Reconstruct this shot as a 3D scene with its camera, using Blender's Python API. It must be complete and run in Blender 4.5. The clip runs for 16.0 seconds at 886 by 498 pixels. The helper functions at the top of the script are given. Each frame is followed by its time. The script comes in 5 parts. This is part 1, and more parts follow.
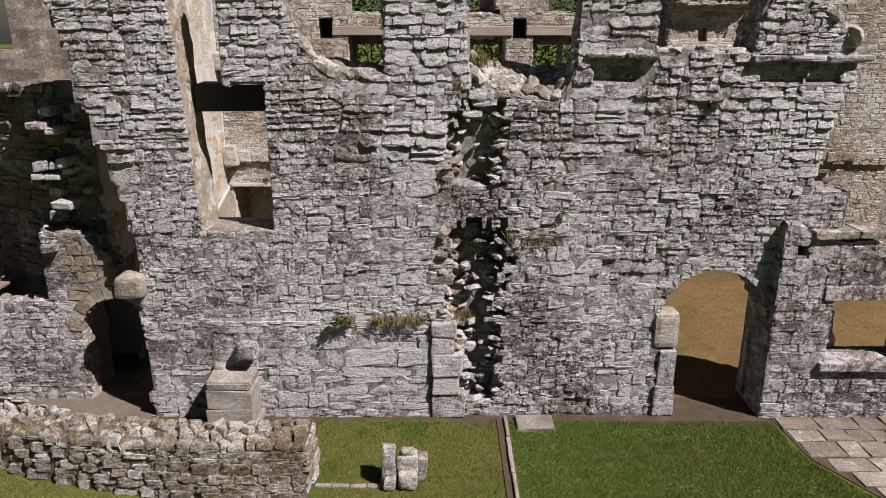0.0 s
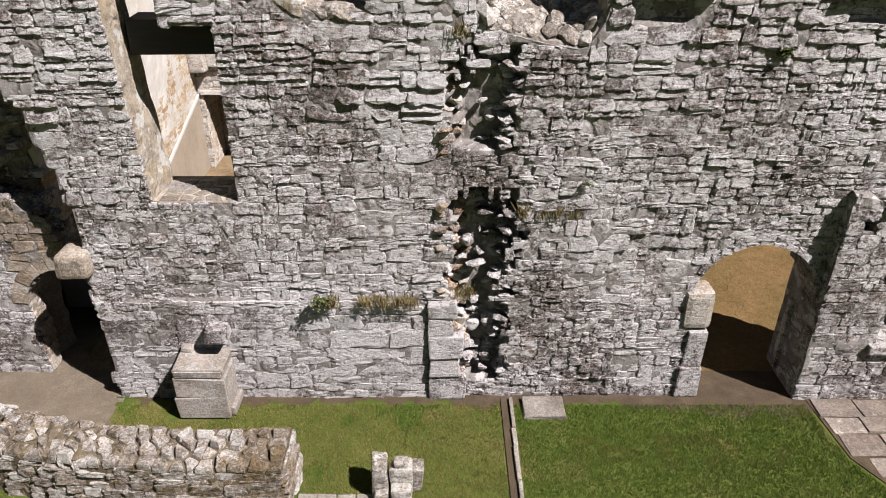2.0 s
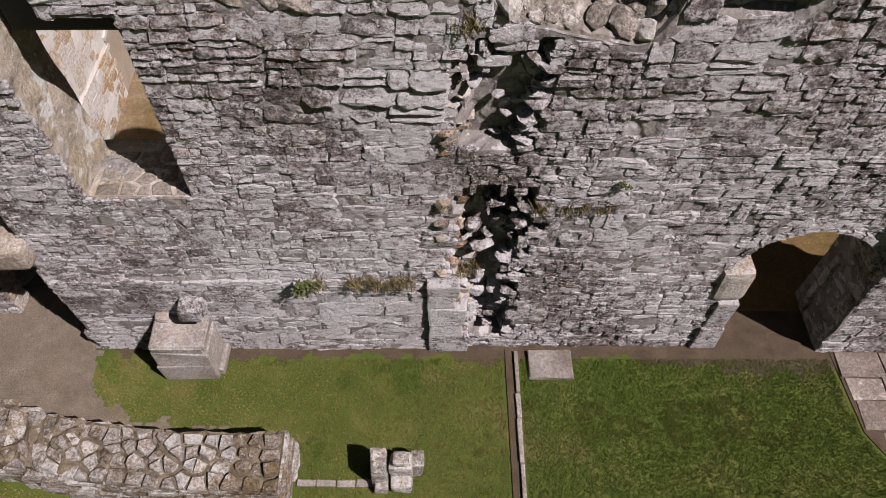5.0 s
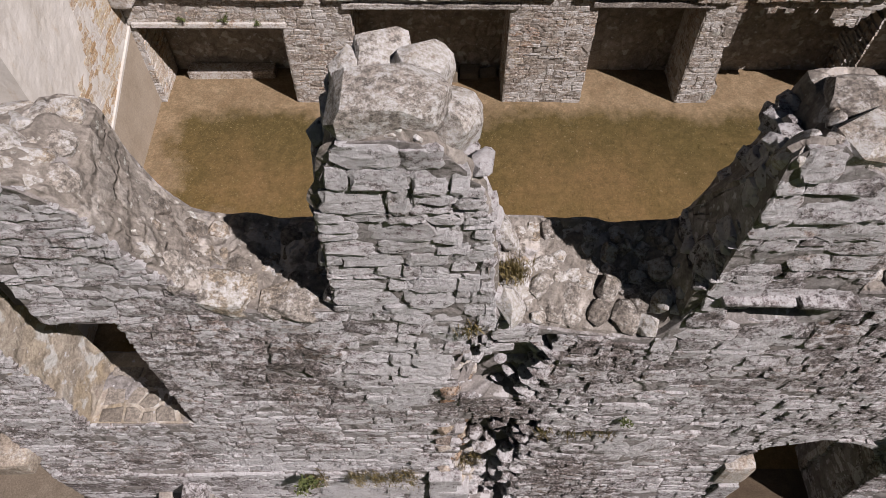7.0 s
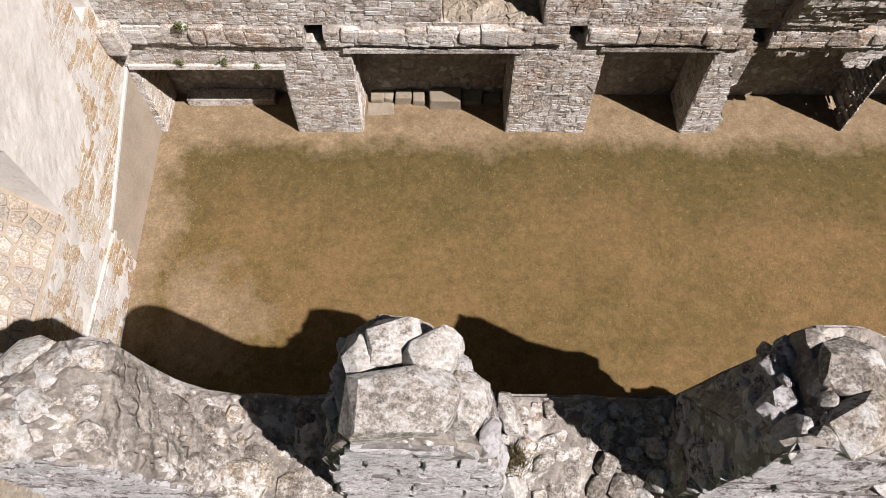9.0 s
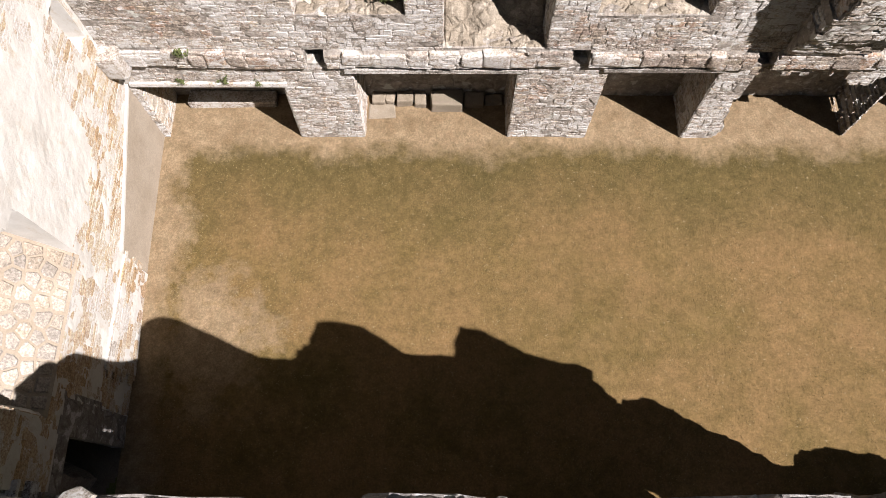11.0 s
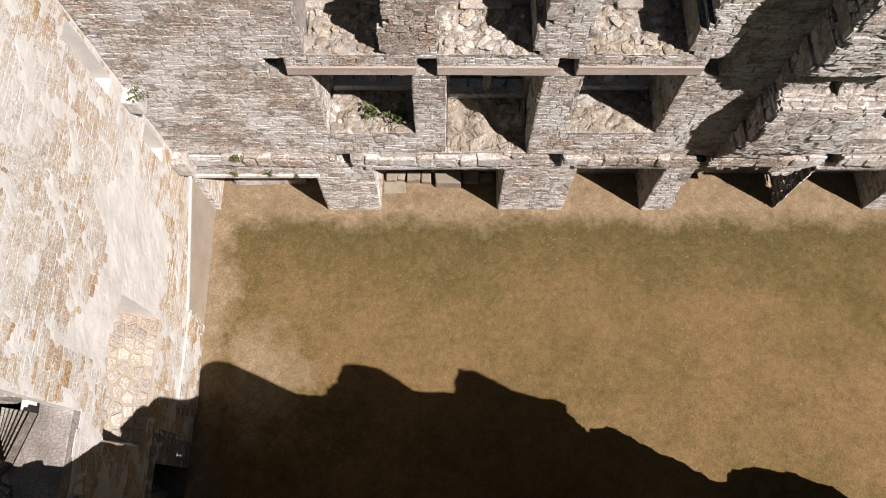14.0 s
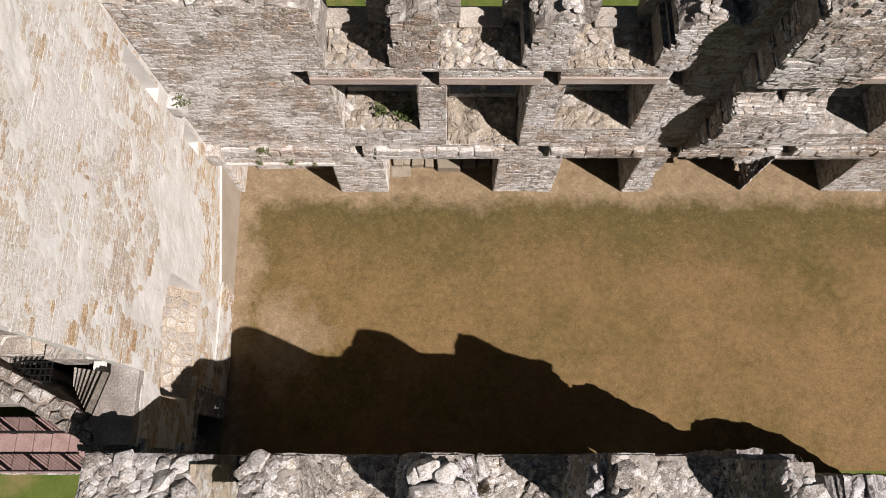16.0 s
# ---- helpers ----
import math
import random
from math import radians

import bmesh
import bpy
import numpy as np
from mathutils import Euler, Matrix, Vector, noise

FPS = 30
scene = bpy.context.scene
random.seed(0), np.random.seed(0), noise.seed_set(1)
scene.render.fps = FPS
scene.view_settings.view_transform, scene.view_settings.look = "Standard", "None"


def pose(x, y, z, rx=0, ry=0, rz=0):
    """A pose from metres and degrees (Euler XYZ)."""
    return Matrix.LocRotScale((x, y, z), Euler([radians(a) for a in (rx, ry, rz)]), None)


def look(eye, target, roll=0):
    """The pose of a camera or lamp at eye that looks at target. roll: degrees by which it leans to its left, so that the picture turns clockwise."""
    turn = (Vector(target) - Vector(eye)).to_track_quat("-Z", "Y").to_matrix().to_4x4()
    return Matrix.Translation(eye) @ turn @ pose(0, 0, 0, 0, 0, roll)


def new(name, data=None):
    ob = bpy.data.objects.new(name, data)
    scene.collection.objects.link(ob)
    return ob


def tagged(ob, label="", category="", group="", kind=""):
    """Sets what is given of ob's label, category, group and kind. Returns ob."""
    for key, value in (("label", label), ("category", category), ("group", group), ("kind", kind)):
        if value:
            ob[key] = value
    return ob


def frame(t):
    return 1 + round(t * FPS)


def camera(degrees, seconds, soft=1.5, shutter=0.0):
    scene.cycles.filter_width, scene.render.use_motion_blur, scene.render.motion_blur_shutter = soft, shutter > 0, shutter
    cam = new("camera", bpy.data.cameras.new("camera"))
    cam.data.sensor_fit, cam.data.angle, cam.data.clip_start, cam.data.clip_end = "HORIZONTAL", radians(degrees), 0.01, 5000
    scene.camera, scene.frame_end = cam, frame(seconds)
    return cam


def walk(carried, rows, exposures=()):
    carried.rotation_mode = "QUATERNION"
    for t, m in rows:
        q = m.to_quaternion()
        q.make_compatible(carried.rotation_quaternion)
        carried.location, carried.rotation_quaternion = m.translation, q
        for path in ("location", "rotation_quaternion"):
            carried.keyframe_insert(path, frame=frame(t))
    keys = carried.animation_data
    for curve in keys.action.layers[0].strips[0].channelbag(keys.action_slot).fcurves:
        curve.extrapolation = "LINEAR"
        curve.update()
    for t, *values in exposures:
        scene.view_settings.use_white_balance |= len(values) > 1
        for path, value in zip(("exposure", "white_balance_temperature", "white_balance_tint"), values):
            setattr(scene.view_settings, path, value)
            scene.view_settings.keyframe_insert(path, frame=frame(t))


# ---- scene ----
# camera: a drone that climbs over the front wall and tips down into the hall
cam = camera(64.4, 16.0, soft=0.8)
METRES, EYE, TILT, LEAN, TURN = 21.0, 6.9, -17.0, 0.0, 0.0
ROWS = [
    (0.0, 0.0, 0.0, 0.0, 0.0, 0.0, -0.0),
    (0.5, 0.0009, 0.025, 0.0253, -0.0, -1.43, -0.01),
    (1.0, 0.0022, 0.0495, 0.0485, 0.02, -3.95, -0.02),
    (1.5, 0.002, 0.0755, 0.0683, -0.02, -8.11, -0.04),
    (2.0, 0.0009, 0.1025, 0.0863, -0.03, -12.18, -0.06),
    (2.5, 0.0004, 0.129, 0.1056, -0.03, -16.28, -0.07),
    (3.0, 0.0001, 0.155, 0.1285, -0.04, -20.74, -0.11),
    (5.5, -0.0006, 0.2733, 0.2578, -0.08, -37.98, -0.14),
    (6.0, -0.0002, 0.2945, 0.2865, -0.07, -38.02, -0.13),
    (6.5, -0.0004, 0.3151, 0.3136, -0.05, -38.07, -0.12),
    (7.0, -0.0017, 0.3332, 0.339, -0.05, -38.04, -0.12),
    (7.5, -0.0019, 0.3521, 0.3636, -0.04, -38.06, -0.13),
    (8.0, -0.0029, 0.3697, 0.388, -0.05, -38.67, -0.13),
    (10.5, -0.0064, 0.4556, 0.4985, -0.05, -52.31, -0.16),
    (11.0, -0.0061, 0.4711, 0.5197, 0.0, -52.23, -0.1),
    (11.5, -0.007, 0.4771, 0.5452, -0.02, -52.38, -0.11),
    (12.0, -0.0067, 0.4708, 0.5714, -0.01, -52.38, -0.09),
    (12.5, -0.0063, 0.46, 0.6002, -0.0, -52.33, -0.08),
    (13.0, -0.0062, 0.4496, 0.6302, -0.01, -52.37, -0.07),
    (13.5, -0.0075, 0.4387, 0.662, -0.02, -52.39, -0.03),
    (14.0, -0.0086, 0.4288, 0.6908, -0.04, -52.39, -0.03),
    (14.5, -0.0092, 0.4193, 0.7178, -0.05, -52.4, -0.01),
    (15.0, -0.0093, 0.4084, 0.7447, -0.05, -52.42, 0.01),
    (15.5, -0.0083, 0.3971, 0.7708, -0.01, -53.65, 0.06),
    (16.0, -0.0087, 0.3837, 0.7958, -0.02, -55.77, 0.08),
]
EXPOSURES = [(0.0, 0.96, 6500, 10), (1.2, 1.15, 6500, 10), (2.5, 1.31, 6500, 10), (3.2, 1.26, 6500, 10), (5.5, 0.75, 6500, 17), (7.0, 0.75, 6450, 14), (8.0, 0.91, 6500, 11), (10.4, 1.55, 6400, 10), (11.5, 1.53, 6450, 10), (13.0, 1.42, 6500, 10), (16.0, 1.13, 6500, 10)]
walk(cam, [(t, pose(0, 0, EYE, TILT, LEAN, TURN) @ pose(METRES * x, METRES * y, METRES * z, 90 + pitch, roll, yaw)) for t, x, y, z, yaw, pitch, roll in ROWS], EXPOSURES)

# ---- world and sun ----
SUN_WAY = Vector((-0.675, 0.455, -1.0)).normalized()
world = bpy.data.worlds.new("World")
scene.world = world
world.use_nodes = True
wt = world.node_tree
sky = wt.nodes.new("ShaderNodeTexSky")
sky.sky_type, sky.sun_disc = "NISHITA", False
sky.sun_elevation = math.asin(-SUN_WAY.z)
sky.sun_rotation = math.atan2(-SUN_WAY.x, -SUN_WAY.y)
wt.nodes["Background"].inputs["Strength"].default_value = 0.010
wt.links.new(sky.outputs["Color"], wt.nodes["Background"].inputs["Color"])
sun_data = bpy.data.lights.new("sun", "SUN")
sun_data.energy, sun_data.angle, sun_data.color = 5.0, radians(0.53), (1.0, 0.925, 0.92)
sun = new("sun", sun_data)
sun.matrix_world = look(-SUN_WAY * 60, (0, 0, 0))


# ---- materials ----
def nodes_of(name):
    m = bpy.data.materials.new(name)
    m.use_nodes = True
    nt = m.node_tree
    return m, nt, nt.nodes["Principled BSDF"]


def node(nt, kind, **values):
    n = nt.nodes.new(kind)
    for key, value in values.items():
        n.inputs[key.replace("_", " ")].default_value = value
    return n


def ramp(nt, source, stops):
    r = nt.nodes.new("ShaderNodeValToRGB")
    e = r.color_ramp.elements
    while len(e) < len(stops):
        e.new(0.5)
    for k, (p, c) in enumerate(stops):
        e[k].position, e[k].color = p, (*c, 1) if len(c) == 3 else c
    nt.links.new(source, r.inputs["Fac"])
    return r.outputs["Color"]


def mix(nt, fac, a, b, how="MIX"):
    n = nt.nodes.new("ShaderNodeMix")
    n.data_type, n.blend_type = "RGBA", how
    for sock, v in ((n.inputs[0], fac), (n.inputs[6], a), (n.inputs[7], b)):
        if isinstance(v, (int, float)):
            sock.default_value = v
        elif isinstance(v, tuple):
            sock.default_value = (*v, 1)
        else:
            nt.links.new(v, sock)
    return n.outputs[2]


def paint(nt, bsdf, col, gain=0.5):
    """The base colour, taken from chalky dry tones down to weathered ones."""
    nt.links.new(mix(nt, 1.0, col, (gain, gain, gain), "MULTIPLY"), bsdf.inputs["Base Color"])


def noise_at(nt, scale, detail=6.0, rough=0.6, stretch=None):
    pos = nt.nodes.new("ShaderNodeNewGeometry").outputs["Position"]
    if stretch:
        m = nt.nodes.new("ShaderNodeVectorMath")
        m.operation = "MULTIPLY"
        m.inputs[1].default_value = stretch
        nt.links.new(pos, m.inputs[0])
        pos = m.outputs[0]
    n = node(nt, "ShaderNodeTexNoise", Scale=scale, Detail=detail, Roughness=rough)
    nt.links.new(pos, n.inputs["Vector"])
    return n.outputs["Fac"]


def chance(nt):
    """A number for each stone, from its island and its object."""
    a = nt.nodes.new("ShaderNodeNewGeometry").outputs["Random Per Island"]
    b = nt.nodes.new("ShaderNodeObjectInfo").outputs["Random"]
    s = nt.nodes.new("ShaderNodeMath")
    s.operation = "ADD"
    nt.links.new(a, s.inputs[0]), nt.links.new(b, s.inputs[1])
    f = nt.nodes.new("ShaderNodeMath")
    f.operation = "FRACT"
    nt.links.new(s.outputs[0], f.inputs[0])
    return f.outputs[0]


def bump(nt, bsdf, height, strength, distance):
    b = node(nt, "ShaderNodeBump", Strength=strength, Distance=distance)
    nt.links.new(height, b.inputs["Height"])
    nt.links.new(b.outputs["Normal"], bsdf.inputs["Normal"])


def added(nt, a, b, scale):
    """b times scale, about its middle, on top of a."""
    n = nt.nodes.new("ShaderNodeMath")
    n.operation = "MULTIPLY_ADD"
    n.inputs[1].default_value = scale
    o = nt.nodes.new("ShaderNodeMath")
    o.operation = "SUBTRACT"
    o.inputs[1].default_value = 0.5
    nt.links.new(b, o.inputs[0]), nt.links.new(o.outputs[0], n.inputs[0]), nt.links.new(a, n.inputs[2])
    return n.outputs[0]


def stone_material(name, tones, lichen, lichen_from, dark, dark_from, rough=0.92, grain=26.0, bumps=0.9, stain=None, zones=0.6, relief=0.10, mottle=1.0):
    """Stones that differ one by one, under lichen crusts and dark weathering that run on from stone to stone."""
    m, nt, bsdf = nodes_of(name)
    each = chance(nt)
    col = ramp(nt, each, tones)
    zone = noise_at(nt, 0.55, 6, 0.62)
    col = mix(nt, zones, col, ramp(nt, zone, [(0.37, (0.26, 0.225, 0.20)), (0.52, (0.50, 0.49, 0.485)), (0.65, (0.74, 0.74, 0.755))]), "OVERLAY")
    col = mix(nt, 0.4, col, ramp(nt, noise_at(nt, 2.1, 5), [(0.32, (0.24, 0.225, 0.215)), (0.68, (0.76, 0.74, 0.72))]), "OVERLAY")
    if stain:
        where = added(nt, noise_at(nt, 0.9, 6, 0.7), each, 0.22)
        col = mix(nt, ramp(nt, where, [(0.525, (0, 0, 0)), (0.61, (0.5, 0.5, 0.5))]), col, stain)
    crust = added(nt, added(nt, noise_at(nt, 5.0, 14, 0.78, (1.0, 1.0, 1.8)), zone, 0.5), each, 0.11)
    col = mix(nt, ramp(nt, crust, [(lichen_from, (0, 0, 0)), (lichen_from + 0.045, (0.95, 0.95, 0.95))]), col, lichen)
    col = mix(nt, ramp(nt, crust, [(0.965 - dark_from, (0.85, 0.85, 0.85)), (1.0 - dark_from, (0, 0, 0))]), col, dark)
    spots = added(nt, noise_at(nt, 10.0, 9, 0.80), zone, 0.22)
    pale, deep = (0.9 * mottle,) * 3, (0.85 * mottle,) * 3
    col = mix(nt, ramp(nt, spots, [(0.535, (0, 0, 0)), (0.575, pale)]), col, lichen)
    col = mix(nt, ramp(nt, spots, [(0.405, deep), (0.45, (0, 0, 0))]), col, dark)
    fine = noise_at(nt, grain, 8, 0.75)
    col = mix(nt, 0.25 + 0.45 * mottle, col, ramp(nt, fine, [(0.43, (0.12, 0.12, 0.12)), (0.57, (0.92, 0.92, 0.92))]), "OVERLAY")
    paint(nt, bsdf, col)
    bsdf.inputs["Roughness"].default_value = rough
    bsdf.inputs["Specular IOR Level"].default_value = 0.2
    ledges = added(nt, noise_at(nt, 7.0, 12, 0.72, (1.0, 1.0, 2.4)), noise_at(nt, grain * 0.4, 10, 0.78), 0.55)
    bump(nt, bsdf, ledges, bumps, relief)
    return m


grey_stone = stone_material("weathered_grey_sandstone",
    [(0.0, (0.33, 0.305, 0.30)), (0.25, (0.43, 0.40, 0.395)), (0.55, (0.53, 0.505, 0.505)), (0.8, (0.47, 0.42, 0.385)), (0.92, (0.40, 0.325, 0.28)), (1.0, (0.62, 0.60, 0.605))],
    (0.86, 0.835, 0.825), 0.475, (0.17, 0.145, 0.128), 0.575)
limed_lit_stone = stone_material("limewashed_and_sunlit_sandstone",
    [(0.0, (0.47, 0.44, 0.43)), (0.3, (0.58, 0.55, 0.545)), (0.7, (0.66, 0.635, 0.63)), (0.92, (0.54, 0.47, 0.42)), (1.0, (0.72, 0.70, 0.70))],
    (0.88, 0.86, 0.855), 0.455, (0.25, 0.22, 0.20), 0.60)
hall_stone = stone_material("grey_buff_hall_sandstone",
    [(0.0, (0.47, 0.415, 0.345)), (0.35, (0.57, 0.515, 0.445)), (0.7, (0.63, 0.58, 0.51)), (0.9, (0.60, 0.475, 0.34)), (1.0, (0.69, 0.64, 0.57))],
    (0.80, 0.765, 0.71), 0.49, (0.29, 0.245, 0.20), 0.63, relief=0.05, mottle=0.6)
ochre_stone = stone_material("ochre_sandstone",
    [(0.0, (0.50, 0.35, 0.20)), (0.3, (0.56, 0.43, 0.28)), (0.6, (0.62, 0.52, 0.39)), (0.85, (0.55, 0.40, 0.24)), (1.0, (0.66, 0.60, 0.50))],
    (0.72, 0.66, 0.56), 0.54, (0.40, 0.27, 0.16), 0.62, bumps=0.4, zones=0.3, relief=0.04, mottle=0.4)
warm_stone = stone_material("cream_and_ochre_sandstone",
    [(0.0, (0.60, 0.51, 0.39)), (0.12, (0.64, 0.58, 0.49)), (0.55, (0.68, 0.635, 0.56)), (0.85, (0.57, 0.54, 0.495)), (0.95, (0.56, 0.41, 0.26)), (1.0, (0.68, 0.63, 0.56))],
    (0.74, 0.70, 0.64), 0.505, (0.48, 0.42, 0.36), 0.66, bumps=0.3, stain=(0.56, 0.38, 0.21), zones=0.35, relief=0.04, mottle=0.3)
rubble_stone = stone_material("lichened_rubble",
    [(0.0, (0.33, 0.30, 0.26)), (0.4, (0.43, 0.40, 0.355)), (0.75, (0.50, 0.465, 0.415)), (0.9, (0.44, 0.36, 0.265)), (1.0, (0.55, 0.525, 0.48))],
    (0.72, 0.695, 0.645), 0.50, (0.19, 0.17, 0.145), 0.60, bumps=0.8, relief=0.06, mottle=0.7, stain=(0.46, 0.375, 0.26))
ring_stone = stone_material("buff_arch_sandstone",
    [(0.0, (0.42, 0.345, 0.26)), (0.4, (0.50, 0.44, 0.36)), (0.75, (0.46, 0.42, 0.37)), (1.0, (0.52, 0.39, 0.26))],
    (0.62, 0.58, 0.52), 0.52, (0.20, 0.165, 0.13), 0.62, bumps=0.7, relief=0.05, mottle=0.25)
plinth_stone = stone_material("grey_brown_plinth_stone",
    [(0.0, (0.33, 0.305, 0.275)), (0.5, (0.39, 0.36, 0.325)), (1.0, (0.36, 0.325, 0.28))],
    (0.50, 0.48, 0.45), 0.60, (0.20, 0.175, 0.15), 0.66, bumps=0.6, relief=0.04, mottle=0.12)
cobble_stone = stone_material("brown_grey_cobbles",
    [(0.0, (0.25, 0.225, 0.19)), (0.5, (0.34, 0.31, 0.265)), (1.0, (0.42, 0.39, 0.345))],
    (0.50, 0.47, 0.42), 0.62, (0.17, 0.15, 0.12), 0.66, bumps=0.4, relief=0.05, mottle=0.25)
pale_cobble = stone_material("pale_buff_cobbles",
    [(0.0, (0.42, 0.385, 0.335)), (0.5, (0.52, 0.475, 0.405)), (1.0, (0.50, 0.43, 0.33))],
    (0.58, 0.55, 0.49), 0.58, (0.34, 0.31, 0.27), 0.64, bumps=0.3, relief=0.05, mottle=0.25)
mossy_stone = stone_material("mossy_capping_rubble",
    [(0.0, (0.33, 0.29, 0.25)), (0.4, (0.44, 0.40, 0.355)), (0.75, (0.50, 0.47, 0.43)), (0.9, (0.39, 0.32, 0.24)), (1.0, (0.40, 0.395, 0.41))],
    (0.66, 0.635, 0.59), 0.52, (0.19, 0.135, 0.065), 0.56, bumps=0.8, relief=0.06, mottle=0.6)
orange_stone = stone_material("iron_stained_orange_sandstone",
    [(0.0, (0.33, 0.20, 0.12)), (0.5, (0.40, 0.29, 0.20)), (1.0, (0.36, 0.31, 0.27))],
    (0.50, 0.44, 0.37), 0.62, (0.13, 0.09, 0.065), 0.58)


def mortar_material(name, light, mid, deep, cells=3.2):
    """Lime mortar with the rubble of the wall's heart showing in it."""
    m, nt, bsdf = nodes_of(name)
    pos = nt.nodes.new("ShaderNodeNewGeometry").outputs["Position"]
    warp = node(nt, "ShaderNodeTexNoise", Scale=2.5, Detail=4.0)
    nt.links.new(pos, warp.inputs["Vector"])
    shift = nt.nodes.new("ShaderNodeVectorMath")
    shift.operation = "MULTIPLY_ADD"
    shift.inputs[1].default_value = (0.35, 0.35, 0.35)
    nt.links.new(warp.outputs["Color"], shift.inputs[0]), nt.links.new(pos, shift.inputs[2])
    e = node(nt, "ShaderNodeTexVoronoi", Scale=cells, Randomness=1.0)
    e.feature = "DISTANCE_TO_EDGE"
    nt.links.new(shift.outputs[0], e.inputs["Vector"])
    v = node(nt, "ShaderNodeTexVoronoi", Scale=cells, Randomness=1.0)
    nt.links.new(shift.outputs[0], v.inputs["Vector"])
    grey = nt.nodes.new("ShaderNodeSeparateColor")
    nt.links.new(v.outputs["Color"], grey.inputs[0])
    face = mix(nt, ramp(nt, grey.outputs[0], [(0.2, (0, 0, 0)), (0.9, (1, 1, 1))]), deep, light)
    edge = ramp(nt, e.outputs["Distance"], [(0.02, (0, 0, 0)), (0.14, (1, 1, 1))])
    edge = mix(nt, ramp(nt, noise_at(nt, 1.7, 3), [(0.42, (0, 0, 0)), (0.6, (1, 1, 1))]), edge, (0.5, 0.5, 0.5))
    col = mix(nt, edge, mid, face)
    col = mix(nt, 0.55, col, ramp(nt, noise_at(nt, 7.0, 9, 0.72), [(0.3, (0.14, 0.13, 0.12)), (0.7, (0.88, 0.87, 0.85))]), "OVERLAY")
    col = mix(nt, ramp(nt, noise_at(nt, 11.0, 6, 0.6), [(0.62, (0, 0, 0)), (0.68, (1, 1, 1))]), col, tuple(min(0.75, c * 1.7) for c in light))
    col = mix(nt, ramp(nt, noise_at(nt, 3.4, 5, 0.55), [(0.58, (0, 0, 0)), (0.63, (0.8, 0.8, 0.8))]), col, tuple(min(0.78, c * 1.6) for c in light))
    col = mix(nt, 0.4, col, ramp(nt, noise_at(nt, 40.0, 8, 0.7), [(0.3, (0.15, 0.15, 0.15)), (0.7, (0.85, 0.85, 0.85))]), "OVERLAY")
    paint(nt, bsdf, col)
    bsdf.inputs["Roughness"].default_value = 0.95
    bsdf.inputs["Specular IOR Level"].default_value = 0.15
    bump(nt, bsdf, mix(nt, 0.6, edge, noise_at(nt, 14.0, 8, 0.7)), 0.9, 0.06)
    return m


def plaster_material(name, mid, pale, stain):
    m, nt, bsdf = nodes_of(name)
    col = ramp(nt, noise_at(nt, 1.4, 8, 0.65), [(0.3, mid), (0.62, pale)])
    col = mix(nt, ramp(nt, noise_at(nt, 3.3, 8, 0.7, (1.0, 1.0, 0.5)), [(0.56, (0, 0, 0)), (0.74, (0.8, 0.8, 0.8))]), col, stain)
    col = mix(nt, 0.3, col, ramp(nt, noise_at(nt, 30.0, 8, 0.7), [(0.3, (0.2, 0.2, 0.2)), (0.7, (0.8, 0.8, 0.8))]), "OVERLAY")
    paint(nt, bsdf, col)
    bsdf.inputs["Roughness"].default_value = 0.9
    bump(nt, bsdf, noise_at(nt, 9.0, 9, 0.7), 0.4, 0.03)
    return m


grey_core = mortar_material("grey_mortar_core", (0.47, 0.45, 0.44), (0.27, 0.25, 0.235), (0.32, 0.295, 0.275))
hall_core = mortar_material("buff_mortar_core", (0.53, 0.485, 0.43), (0.36, 0.325, 0.285), (0.42, 0.375, 0.32))
warm_core = plaster_material("pale_lime_plaster", (0.68, 0.64, 0.565), (0.84, 0.81, 0.75), (0.62, 0.52, 0.38))


def ground_material(name, tones, patch, patch_from, specks, scale=1.3):
    m, nt, bsdf = nodes_of(name)
    col = ramp(nt, noise_at(nt, scale, 8, 0.65), tones)
    col = mix(nt, ramp(nt, noise_at(nt, 0.55, 5, 0.6), [(patch_from, (0, 0, 0)), (patch_from + 0.16, (1, 1, 1))]), col, patch)
    col = mix(nt, 0.55, col, ramp(nt, noise_at(nt, 60.0, 6, 0.7), [(0.3, (0.1, 0.1, 0.1)), (0.72, (0.9, 0.9, 0.9))]), "OVERLAY")
    col = mix(nt, ramp(nt, noise_at(nt, 90.0, 2, 0.5), [(0.74, (0, 0, 0)), (0.77, (1, 1, 1))]), col, specks)
    paint(nt, bsdf, col)
    bsdf.inputs["Roughness"].default_value = 0.97
    bsdf.inputs["Specular IOR Level"].default_value = 0.1
    bump(nt, bsdf, noise_at(nt, 45.0, 8, 0.75), 0.7, 0.03)
    return m


lawn_soil = ground_material("mown_lawn", [(0.3, (0.08, 0.12, 0.02)), (0.55, (0.13, 0.165, 0.034)), (0.75, (0.23, 0.21, 0.07))], (0.24, 0.195, 0.08), 0.55, (0.32, 0.33, 0.13))


